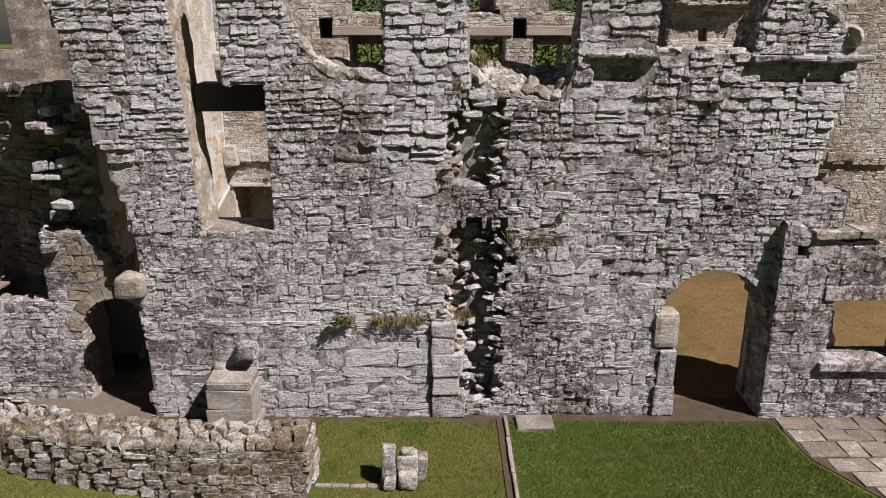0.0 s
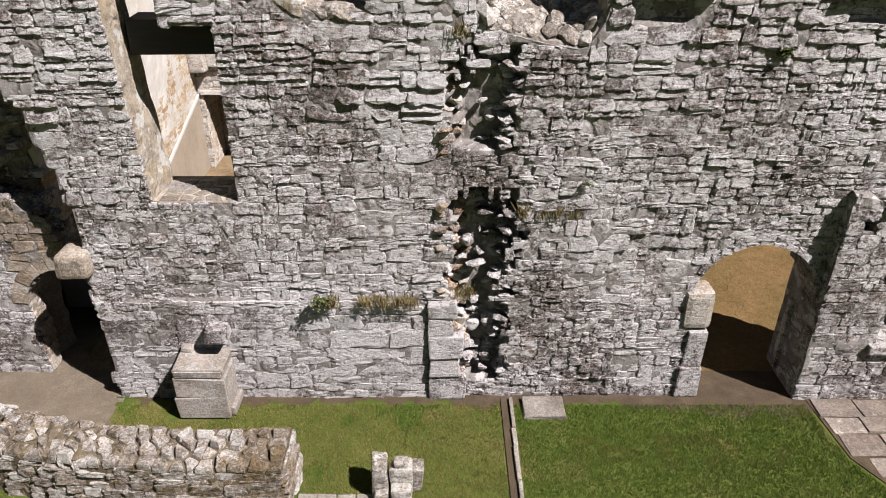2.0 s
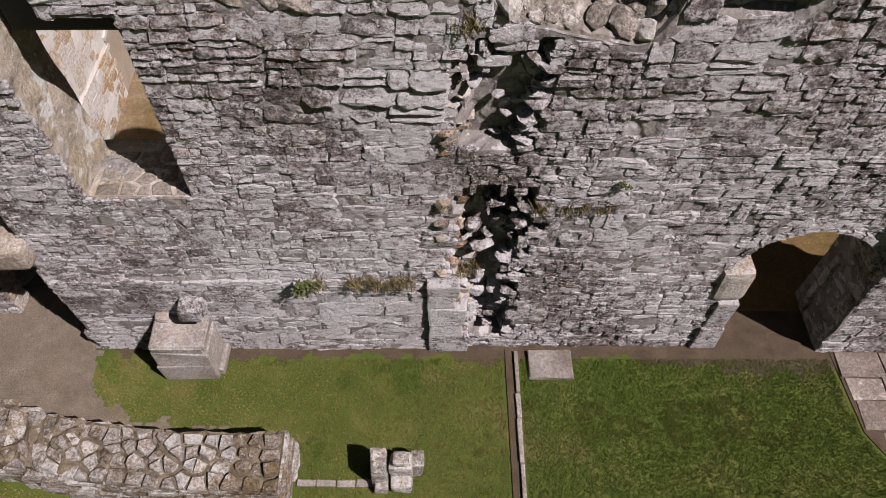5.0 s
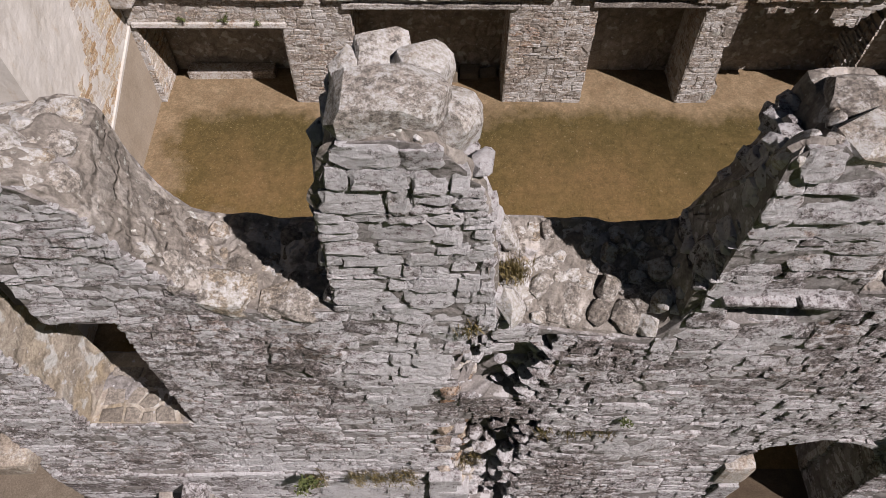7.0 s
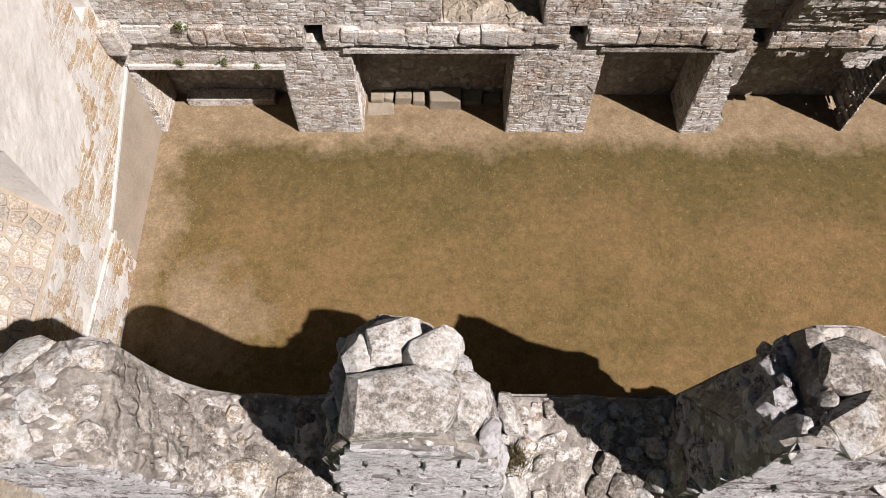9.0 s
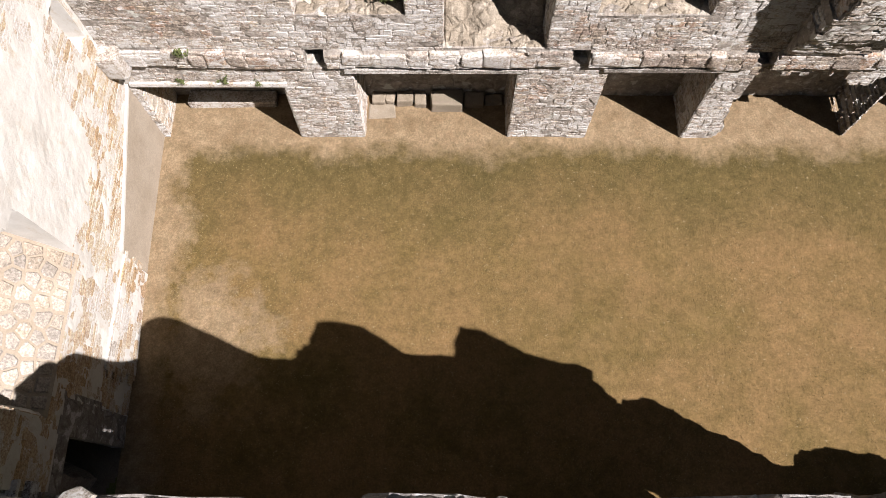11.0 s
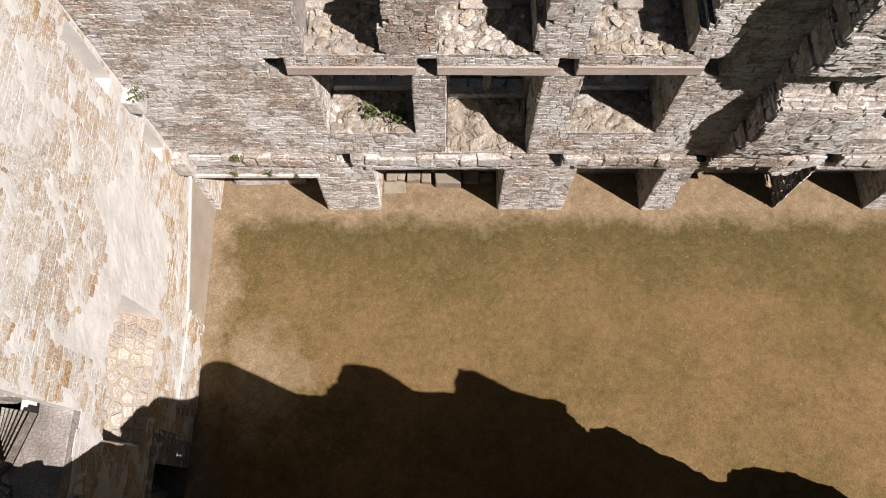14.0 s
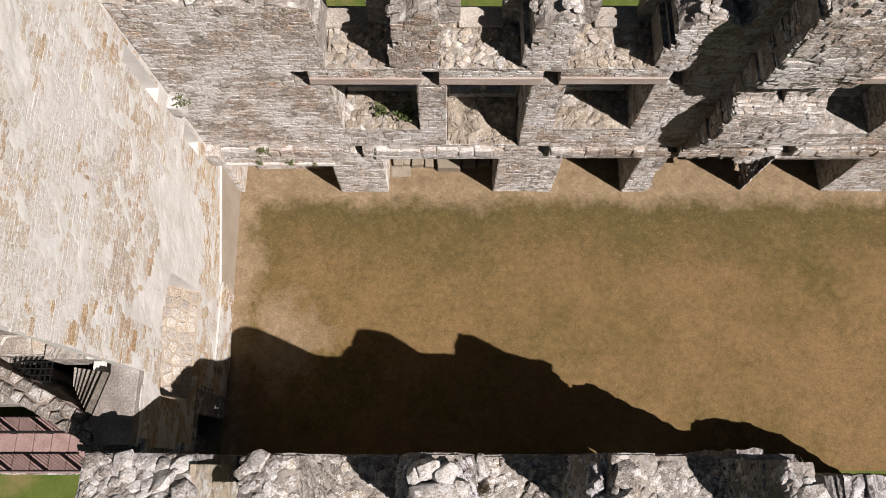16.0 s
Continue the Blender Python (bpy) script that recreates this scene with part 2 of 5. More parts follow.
def turf_material():
    """Parched turf that is worn down to pale earth along the walls."""
    m, nt, bsdf = nodes_of("parched_turf")
    turf = ramp(nt, noise_at(nt, 1.8, 9, 0.7), [(0.28, (0.100, 0.076, 0.022)), (0.5, (0.158, 0.114, 0.042)), (0.72, (0.228, 0.156, 0.068))])
    turf = mix(nt, ramp(nt, noise_at(nt, 0.3, 6, 0.65), [(0.36, (0, 0, 0)), (0.64, (1, 1, 1))]), turf, (0.252, 0.160, 0.074))
    bare = ramp(nt, noise_at(nt, 2.6, 8, 0.65), [(0.3, (0.245, 0.172, 0.10)), (0.7, (0.375, 0.28, 0.178))])
    axes = nt.nodes.new("ShaderNodeSeparateXYZ")
    nt.links.new(nt.nodes.new("ShaderNodeNewGeometry").outputs["Position"], axes.inputs[0])

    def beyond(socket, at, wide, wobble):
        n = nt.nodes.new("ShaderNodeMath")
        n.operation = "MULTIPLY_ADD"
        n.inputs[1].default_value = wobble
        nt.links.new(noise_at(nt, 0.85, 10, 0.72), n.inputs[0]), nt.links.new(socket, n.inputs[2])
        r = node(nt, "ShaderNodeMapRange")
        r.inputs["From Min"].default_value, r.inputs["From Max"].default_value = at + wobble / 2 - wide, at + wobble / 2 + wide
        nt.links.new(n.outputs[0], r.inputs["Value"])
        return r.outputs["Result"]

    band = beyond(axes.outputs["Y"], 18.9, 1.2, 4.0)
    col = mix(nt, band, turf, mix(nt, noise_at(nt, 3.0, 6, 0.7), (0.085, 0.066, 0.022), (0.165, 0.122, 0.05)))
    col = mix(nt, beyond(axes.outputs["Y"], 20.3, 0.28, 2.2), col, bare)
    flip = nt.nodes.new("ShaderNodeMath")
    flip.operation = "MULTIPLY"
    flip.inputs[1].default_value = -1.0
    nt.links.new(axes.outputs["X"], flip.inputs[0])
    col = mix(nt, beyond(flip.outputs[0], 5.85, 0.28, 3.0), col, bare)
    far = nt.nodes.new("ShaderNodeVectorMath")
    far.operation = "DISTANCE"
    far.inputs[1].default_value = (-4.9, 16.1, 0.25)
    nt.links.new(nt.nodes.new("ShaderNodeNewGeometry").outputs["Position"], far.inputs[0])
    worn = added(nt, far.outputs["Value"], noise_at(nt, 1.3, 9, 0.72), 5.0)
    worn_edge = node(nt, "ShaderNodeMapRange")
    worn_edge.inputs["From Min"].default_value, worn_edge.inputs["From Max"].default_value = 1.5, 0.7
    nt.links.new(worn, worn_edge.inputs["Value"])
    col = mix(nt, worn_edge.outputs["Result"], col, bare)
    col = mix(nt, 0.34, col, ramp(nt, noise_at(nt, 6.0, 9, 0.8), [(0.38, (0.22, 0.25, 0.18)), (0.64, (0.84, 0.80, 0.76))]), "OVERLAY")
    col = mix(nt, 0.22, col, ramp(nt, noise_at(nt, 22.0, 8, 0.8), [(0.42, (0.12, 0.12, 0.12)), (0.60, (0.9, 0.9, 0.9))]), "OVERLAY")
    col = mix(nt, ramp(nt, noise_at(nt, 15.0, 3, 0.6), [(0.67, (0, 0, 0)), (0.70, (0.6, 0.6, 0.6))]), col, (0.40, 0.32, 0.19))
    paint(nt, bsdf, col)
    bsdf.inputs["Roughness"].default_value = 0.97
    bsdf.inputs["Specular IOR Level"].default_value = 0.1
    bump(nt, bsdf, noise_at(nt, 40.0, 8, 0.75), 0.7, 0.03)
    return m


dry_turf = turf_material()


# ---- helpers for building ----
def mesh_of(name, verts, faces, material, smooth=False):
    me = bpy.data.meshes.new(name)
    me.from_pydata([tuple(v) for v in verts], [], faces)
    me.materials.append(material)
    if smooth:
        for p in me.polygons:
            p.use_smooth = True
    me.update()
    return me


def add(name, me, parent=None, label="", category="", group="", kind=""):
    ob = new(name, me)
    if parent:
        ob.parent = parent
    return tagged(ob, label, category, group, kind)


def part(name, bm, material, parent, label=""):
    me = bpy.data.meshes.new(name)
    bm.to_mesh(me)
    bm.free()
    me.materials.append(material)
    return add(name, me, parent, label)


def lines(lo, hi, step, special):
    """Grid lines from lo to hi that take in the special ones."""
    keep = sorted({round(v, 4) for v in special if lo < v < hi} | {lo, hi})
    out = []
    for a, b in zip(keep, keep[1:]):
        n = max(1, round((b - a) / step))
        out += [a + (b - a) * k / n for k in range(n)]
    return out + [hi]


def wall_core(name, frame_m, us, zs, solid, front, thick, material, rough=0.02, label="", parent=None, kind="structure", top=None, top_back=None):
    """A wall in (u, z) with openings: front(u, z) is how far its face lies behind the plane, thick how far its back does;
    top(u) and top_back(u) are the broken upper edges of the face and the back; frame_m maps (u, depth, z)."""
    nu, nz = len(us) - 1, len(zs) - 1
    top_back = top_back or top
    deep = thick if callable(thick) else (lambda u, z: thick)
    full = np.zeros((nu + 2, nz + 2), bool)
    for i in range(nu):
        uc = (us[i] + us[i + 1]) / 2
        crest = max(top(uc), top_back(uc)) if top else 99
        for j in range(nz):
            zc = (zs[j] + min(zs[j + 1], crest)) / 2
            full[i + 1, j + 1] = zs[j] < crest - 0.015 and solid(uc, zc)
    verts, index, faces = [], {}, []

    def v(i, j, side):
        key = (i, j, side)
        if key not in index:
            index[key] = len(verts)
            u, z = us[i], zs[j]
            wob = noise.noise((u * 2.3, z * 2.3, 7.1 * side)) * rough * 2 + noise.noise((u * 9, z * 9, 3.3 + side)) * rough
            d = front(u, z) + wob if side == 0 else deep(u, z) + wob * 1.5
            if top:
                z = min(z, (top if side == 0 else top_back)(u) + 0.5 * wob)
            verts.append(frame_m @ Vector((u, d, z)))
        return index[key]

    def lumpy(i, j, k):
        key = (i, j, "top", k)
        if key not in index:
            p = verts[v(i, j, 0)].lerp(verts[v(i, j, 1)], k / 7)
            swell = noise.noise(p * 3.1) * 0.09 + noise.noise(p * 8.0) * 0.04 if top else 0.0
            index[key] = len(verts)
            verts.append(p + Vector((0, 0, swell)))
        return index[key]

    for i in range(nu):
        for j in range(nz):
            if not full[i + 1, j + 1]:
                continue
            faces.append((v(i, j, 0), v(i + 1, j, 0), v(i + 1, j + 1, 0), v(i, j + 1, 0)))
            faces.append((v(i + 1, j, 1), v(i, j, 1), v(i, j + 1, 1), v(i + 1, j + 1, 1)))
            if not full[i, j + 1]:
                faces.append((v(i, j, 1), v(i, j, 0), v(i, j + 1, 0), v(i, j + 1, 1)))
            if not full[i + 2, j + 1]:
                faces.append((v(i + 1, j, 0), v(i + 1, j, 1), v(i + 1, j + 1, 1), v(i + 1, j + 1, 0)))
            if not full[i + 1, j]:
                faces.append((v(i, j, 1), v(i + 1, j, 1), v(i + 1, j, 0), v(i, j, 0)))
            if not full[i + 1, j + 2]:
                row = [[v(a, j + 1, 0)] + [lumpy(a, j + 1, k) for k in range(1, 7)] + [v(a, j + 1, 1)] for a in (i, i + 1)]
                for p, q, r, t in zip(row[0], row[1], row[1][1:], row[0][1:]):
                    faces.append((p, q, r, t))
    return add(name, mesh_of(name, verts, faces, material), parent, label, "wall" if not parent else "", "", kind)


# twelve rough-dressed stones: unit face in x and z, front at y = 0, back at y = 1
def stone_shape(seed, nu=6, nv=5, rim_deep=(0.05, 0.46), bulge=(-0.17, 0.22), loose=0.055):
    rng = random.Random(seed)
    verts, faces = [], []
    for j in range(nv):
        for i in range(nu):
            s, t = i / (nu - 1), j / (nv - 1)
            rim = i in (0, nu - 1) or j in (0, nv - 1)
            corner = i in (0, nu - 1) and j in (0, nv - 1)
            pull = 0.10 * corner
            x = (s - 0.5) * (1 - pull) + (rng.uniform(-loose, loose) if rim else rng.uniform(-0.05, 0.05))
            z = (t - 0.5) * (1 - pull) + (rng.uniform(-loose * 1.6, loose * 1.3) if rim else rng.uniform(-0.05, 0.05))
            if not rim:
                x, z = x * (nu - 1) / (nu - 3) * 0.84, z * (nv - 1) / (nv - 3) * 0.8
            y = rng.uniform(*rim_deep) if rim else rng.uniform(*bulge)
            verts.append((x, y, z))
    for j in range(nv - 1):
        for i in range(nu - 1):
            a = j * nu + i
            faces.append((a, a + 1, a + nu + 1, a + nu))
    ring = list(range(nu)) + [nu * k + nu - 1 for k in range(1, nv)] + [nu * (nv - 1) + k for k in range(nu - 2, -1, -1)] + [nu * k for k in range(nv - 2, 0, -1)]
    base = len(verts)
    for r in ring:
        verts.append((verts[r][0], 1.0, verts[r][2]))
    n = len(ring)
    for k in range(n):
        a, b = ring[k], ring[(k + 1) % n]
        faces.append((b, a, base + k, base + (k + 1) % n))
    return np.array(verts), faces


SHAPES = [stone_shape(100 + k) for k in range(12)]
EVEN = [stone_shape(200 + k, 6, 5, (0.08, 0.36), (-0.10, 0.14), 0.045) for k in range(12)]
DRESSED = [stone_shape(300 + k, 5, 4, (0.05, 0.09), (-0.03, 0.04), 0.014) for k in range(12)]
SHARED = {}


def shared_stone(k, material, table, word):
    key = (k, material.name, word, id(table))
    if key not in SHARED:
        SHARED[key] = mesh_of(word, table[k][0], table[k][1], material)
    return SHARED[key]


def place_pieces(parent, placed, material, table, word, singles, near):
    """placed: (shape, matrix). Those inside near(place) become objects, up to singles; the rest is one mesh."""
    verts, faces, count, base = [], [], 0, 0
    for k, m in placed:
        if count < singles and near(m.translation):
            ob = new(word, shared_stone(k, material, table, word))
            ob.parent = parent
            ob.matrix_basis = m
            count += 1
            continue
        v, f = table[k]
        a = np.array(m)
        verts.append(v @ a[:3, :3].T + a[:3, 3])
        faces += [tuple(i + base for i in q) for q in f]
        base += len(v)
    if verts:
        add(word + "_courses" if word == "stone" else word + "_spread", mesh_of(word, np.concatenate(verts), faces, material), parent, kind="stuff")


def courses(frame_m, u0, u1, z0, z1, solid, front, seed, heights=(0.11, 0.25), length=(0.18, 0.62), joint=0.012, proud=0.05, step=0.02, wild=1.0):
    """Stones laid in uneven courses over a face, cut to the edges of what is solid."""
    rng = random.Random(seed)
    out, z = [], z0
    while z < z1 - 0.03:
        h = rng.uniform(*heights)
        if rng.random() < 0.3:
            h *= 0.58
        h = min(h, z1 - z)
        zc = z + h / 2
        spans, start, u = [], None, u0
        while u <= u1 + 1e-6:
            ok = solid(u, zc) and solid(u, zc + h * 0.3) and u < u1
            if ok and start is None:
                start = u
            if not ok and start is not None:
                spans.append((start, u))
                start = None
            u += step
        if start is not None:
            spans.append((start, u1))
        for a, b in spans:
            if b - a < 0.05:
                continue
            cuts = [a]
            while cuts[-1] < b - 0.04:
                w = rng.uniform(*length) * (0.6 + 0.5 * h / heights[1])
                cuts.append(b if b - cuts[-1] - w < length[0] * 0.7 else cuts[-1] + w)
            for p, q in zip(cuts, cuts[1:]):
                split = rng.random() < 0.22 * wild and h > 0.15
                for zz, hh in (((z, h * 0.5), (z + h * 0.5, h * 0.5)) if split else ((z, h),)):
                    w = q - p - joint
                    uc, zm = (p + q) / 2, zz + hh / 2
                    d = front(uc, zm)
                    if rng.random() < 0.025 * wild:
                        continue
                    stick = proud * max(0.25, 1 + wild * (rng.uniform(-0.5, 0.9) + 1.6 * noise.noise((uc * 1.1, zm * 1.1, seed + 3))))
                    zm += 0.045 * wild * noise.noise((uc * 0.8, zm * 0.5, seed))
                    grow = 1 + wild * rng.uniform(-0.02, 0.10)
                    lean = Euler((radians(rng.gauss(0, 4.0) * wild), radians(rng.gauss(0, 2.4) * wild), radians(rng.gauss(0, 2.2) * wild))).to_matrix().to_4x4()
                    m = frame_m @ Matrix.Translation((uc, d - stick, zm)) @ lean @ Matrix.Diagonal((max(w, 0.04), stick + 0.035, max(hh * grow - joint, 0.03), 1))
                    out.append((rng.randrange(12), m))
        z += h
    return out


def patchy(frame_m, u0, u1, z0, z1, solid, front, seed, width=1.1, **more):
    """Courses that break off every metre or so, as a wall mended many times has them."""
    rng = random.Random(seed)
    edges = [u0]
    while edges[-1] < u1 - width * 0.6:
        edges.append(edges[-1] + width * rng.uniform(0.5, 1.6))
    edges[-1] = u1

    def edge(k, z):
        if k in (0, len(edges) - 1):
            return edges[k]
        return edges[k] + 0.5 * noise.noise((k * 7.7, math.floor(z * 4) * 0.9, seed))

    out = []
    for k in range(len(edges) - 1):
        size = rng.uniform(0.75, 1.35)
        out += courses(frame_m, max(u0, edges[k] - 0.4), min(u1, edges[k + 1] + 0.4), z0 - rng.uniform(0, 0.1), z1,
            lambda u, z: edge(k, z) <= u < edge(k + 1, z) and solid(u, z), front, seed + k * 13, (more["heights"][0] * size, more["heights"][1] * size), (more["length"][0] * size, more["length"][1] * size), more["joint"], more["proud"], wild=more["wild"])
    return out


def crazy_stones(frame_m, u0, u1, v0, v1, size, seed, parent, material, word, thick=0.02, gap=0.02, inside=None, height=None, bend=None):
    """Flat irregular stones fitted to one another, each its own piece."""
    rng = random.Random(seed)
    nu, nv = max(1, round((u1 - u0) / size)), max(1, round((v1 - v0) / size))
    dots = {(i, j): (u0 + (i + 0.5 + rng.uniform(-0.36, 0.36)) * (u1 - u0) / nu, v0 + (j + 0.5 + rng.uniform(-0.36, 0.36)) * (v1 - v0) / nv) for i in range(nu) for j in range(nv)}
    for (i, j), (px, py) in dots.items():
        if inside and not inside(px, py):
            continue
        cell = [(u0, v0), (u1, v0), (u1, v1), (u0, v1)]
        for a in range(i - 2, i + 3):
            for b in range(j - 2, j + 3):
                if (a, b) == (i, j) or (a, b) not in dots:
                    continue
                qx, qy = dots[a, b]
                nx, ny = qx - px, qy - py
                c = (nx * (px + qx) + ny * (py + qy)) / 2
                cut = []
                for (ax, ay), (bx, by) in zip(cell, cell[1:] + cell[:1]):
                    da, db = nx * ax + ny * ay - c, nx * bx + ny * by - c
                    if da <= 0:
                        cut.append((ax, ay))
                    if da * db < 0:
                        f = da / (da - db)
                        cut.append((ax + (bx - ax) * f, ay + (by - ay) * f))
                cell = cut
        if len(cell) < 3:
            continue
        span = max(math.hypot(x - px, y - py) for x, y in cell)
        keep = max(0.3, 1 - gap / span - rng.uniform(0, 0.06))
        lift = thick * rng.uniform(0.5, 1.5)
        tip = rng.gauss(0, 1.6) * thick, rng.gauss(0, 1.6) * thick
        bm = bmesh.new()
        rings = []
        for grow, deep in ((1.0, 0.04), (1.0, -lift * 0.3), (0.80, -lift)):
            ring = []
            for x, y in cell:
                x, y = px + (x - px) * keep * grow, py + (y - py) * keep * grow
                ring.append(bm.verts.new(frame_m @ Vector((x, deep + rng.uniform(-0.15, 0.15) * lift + (tip[0] * (x - px) + tip[1] * (y - py)) - (height(x, y) if height else 0.0), y + (bend(x) if bend else 0.0)))))
            rings.append(ring)
        n = len(cell)
        for lower, upper in zip(rings, rings[1:]):
            for k in range(n):
                bm.faces.new((lower[k], lower[(k + 1) % n], upper[(k + 1) % n], upper[k]))
        bm.faces.new(rings[-1])
        bmesh.ops.recalc_face_normals(bm, faces=bm.faces)
        if (frame_m.to_3x3() @ Vector((0, -1, 0))).dot(bm.faces[:][-1].normal) < 0:
            bmesh.ops.reverse_faces(bm, faces=bm.faces[:])
        part(word, bm, material, parent)


def rock_shape(seed, points=22, square=3.0):
    """A broken stone: the hull of points on a rough box, so that it has flat faces and blunt edges."""
    rng = random.Random(seed)
    bm = bmesh.new()
    for _ in range(points):
        p = Vector((rng.gauss(0, 1), rng.gauss(0, 1), rng.gauss(0, 1)))
        size = sum(abs(c) ** square for c in p) ** (1 / square)
        bm.verts.new(p / size * 0.5 * rng.uniform(0.9, 1.05))
    bmesh.ops.convex_hull(bm, input=bm.verts[:])
    bmesh.ops.delete(bm, geom=[v for v in bm.verts if not v.link_faces], context="VERTS")
    bm.normal_update()
    bm.verts.index_update()
    got = np.array([v.co[:] for v in bm.verts]), [tuple(v.index for v in f.verts) for f in bm.faces]
    bm.free()
    return got


ROCKS = [rock_shape(k) for k in range(10)]
BOULDERS = [rock_shape(60 + k, 44, 3.6) for k in range(10)]


def rocks(places, seed, size=(0.14, 0.34), flat=0.7):
    rng = random.Random(seed)
    out = []
    for p in places:
        s = rng.uniform(*size)
        m = Matrix.Translation(p) @ Euler((rng.uniform(-0.4, 0.4), rng.uniform(-0.4, 0.4), rng.uniform(0, 6.28))).to_matrix().to_4x4() @ Matrix.Diagonal((s * rng.uniform(0.9, 1.5), s, s * flat * rng.uniform(0.8, 1.2), 1))
        out.append((rng.randrange(10), m))
    return out


def between(x, table):
    """Straight lines through (x, y) pairs."""
    if x <= table[0][0]:
        return table[0][1]
    for (a, ya), (b, yb) in zip(table, table[1:]):
        if x <= b:
            return ya + (yb - ya) * (x - a) / (b - a) if b > a else yb
    return table[-1][1]


def rag(x, z, size=0.06, freq=3.1):
    return noise.noise((x * freq, z * freq, 11.3)) * size * 2


def lump(bm, lo, hi, bevel=0.03, jitter=0.015, seed=0):
    """A worn block between two corners."""
    rng = random.Random(seed)
    got = bmesh.ops.create_cube(bm, size=1.0)["verts"]
    a, b = Vector(lo), Vector(hi)
    for v in got:
        v.co = Vector([(a[k] + b[k]) / 2 + v.co[k] * (b[k] - a[k]) for k in range(3)]) + Vector([rng.uniform(-jitter, jitter) for _ in range(3)])
    if bevel:
        es = list({e for v in got for e in v.link_edges})
        bmesh.ops.bevel(bm, geom=es, offset=bevel, segments=2, affect="EDGES", profile=0.6)


def prism(bm, outline, z0, z1):
    lower = [bm.verts.new((x, y, z0)) for x, y in outline]
    upper = [bm.verts.new((x, y, z1)) for x, y in outline]
    n = len(outline)
    bm.faces.new(lower[::-1]), bm.faces.new(upper)
    for k in range(n):
        bm.faces.new((lower[k], lower[(k + 1) % n], upper[(k + 1) % n], upper[k]))
    bmesh.ops.recalc_face_normals(bm, faces=bm.faces)


def facing(ox, oy, turn):
    """(u, depth, z) to the world: u runs along the wall, depth away from who looks at it."""
    return pose(ox, oy, 0, 0, 0, turn)


# ---- ground ----
def sheet(name, x0, x1, y0, y1, step, height, material, label):
    xs, ys = lines(x0, x1, step, []), lines(y0, y1, step, [])
    verts = [(x, y, height(x, y)) for y in ys for x in xs]
    n = len(xs)
    faces = [(j * n + i, j * n + i + 1, (j + 1) * n + i + 1, (j + 1) * n + i) for j in range(len(ys) - 1) for i in range(n - 1)]
    return add(name, mesh_of(name, verts, faces, material, True), None, label, name, "", "structure")


def floor_z(x, y):
    return 0.5 * max(0.0, min(1.0, (y - 12.6) / 8.1)) + noise.noise((x * 0.6, y * 0.6, 2)) * (0.004 if y < 12.7 else 0.02)


sheet("ground", -400, 400, -300, 500, 40, lambda x, y: -0.02, lawn_soil, "green mown lawn round the ruined castle range")
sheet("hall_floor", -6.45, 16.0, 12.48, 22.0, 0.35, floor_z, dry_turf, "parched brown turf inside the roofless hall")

# ---- front wall ----
FRONT = facing(0, 11.85, 0)
LEFT_EDGE = [(0, -5.45), (2.6, -5.42), (3.3, -5.36), (4.6, -5.70), (6.2, -6.06), (7.4, -6.37), (9, -6.5)]
TOP = [(-6.5, 8.0), (-4.66, 8.3), (-3.64, 8.3), (-3.25, 8.2), (-3.0, 8.0), (-2.65, 7.7), (-2.5, 7.25), (-2.28, 6.75), (-2.0, 6.38), (-1.55, 6.2), (-0.97, 6.3), (-0.955, 7.7), (-0.8, 8.3), (-0.65, 8.42), (-0.07, 8.42), (0.1, 8.25), (0.25, 8.05), (0.33, 7.6), (0.44, 6.3), (0.6, 6.1),
       (1.4, 5.87), (1.87, 5.76), (2.1, 6.15), (2.2, 6.7), (2.22, 8.3), (2.3, 8.36), (2.5, 8.4), (2.8, 8.15), (3.2, 7.95), (3.44, 7.85), (3.46, 6.65), (5.04, 6.6), (5.08, 7.0), (5.3, 7.6), (5.55, 8.2), (6.05, 8.15), (6.15, 7.3), (6.7, 6.75), (6.8, 6.0), (6.95, 5.0), (7.6, 3.6)]
TOP_BACK = [(-6.5, 7.8), (-4.65, 7.7), (-3.64, 7.7), (-3.3, 7.78), (-2.95, 7.95), (-2.72, 7.9), (-2.64, 7.2), (-2.5, 6.75), (-2.33, 6.45), (-0.97, 6.4), (-0.93, 7.2), (-0.75, 8.05), (-0.58, 8.38), (-0.38, 8.38), (-0.21, 8.28), (0.02, 7.6), (0.18, 7.0), (0.4, 6.42),
            (2.2, 6.35), (2.34, 6.7), (2.42, 7.0), (2.58, 7.5), (2.64, 8.15), (3.0, 8.2), (3.44, 7.95), (3.5, 6.7), (5.0, 6.45), (5.1, 7.0), (5.35, 7.6), (5.6, 8.15), (6.0, 8.1), (6.1, 7.2), (6.65, 6.65), (6.8, 5.9), (6.95, 4.9), (7.6, 3.6)]


def slot_edge(z):
    """The leaning left side of the tall window, where it meets the wall's face."""
    return -4.2 - 0.055 * (z - 3.6)


def front_top(x):
    return between(x, TOP) + rag(x, 0.5, 0.04, 3)


def front_top_back(x):
    return between(x, TOP_BACK) + rag(x, 4.5, 0.04, 3)


def front_deep(x, z):
    return 0.97 if z < 6.3 else between(x, [(4.6, 0.97), (5.2, 0.85), (6.5, 0.75)])


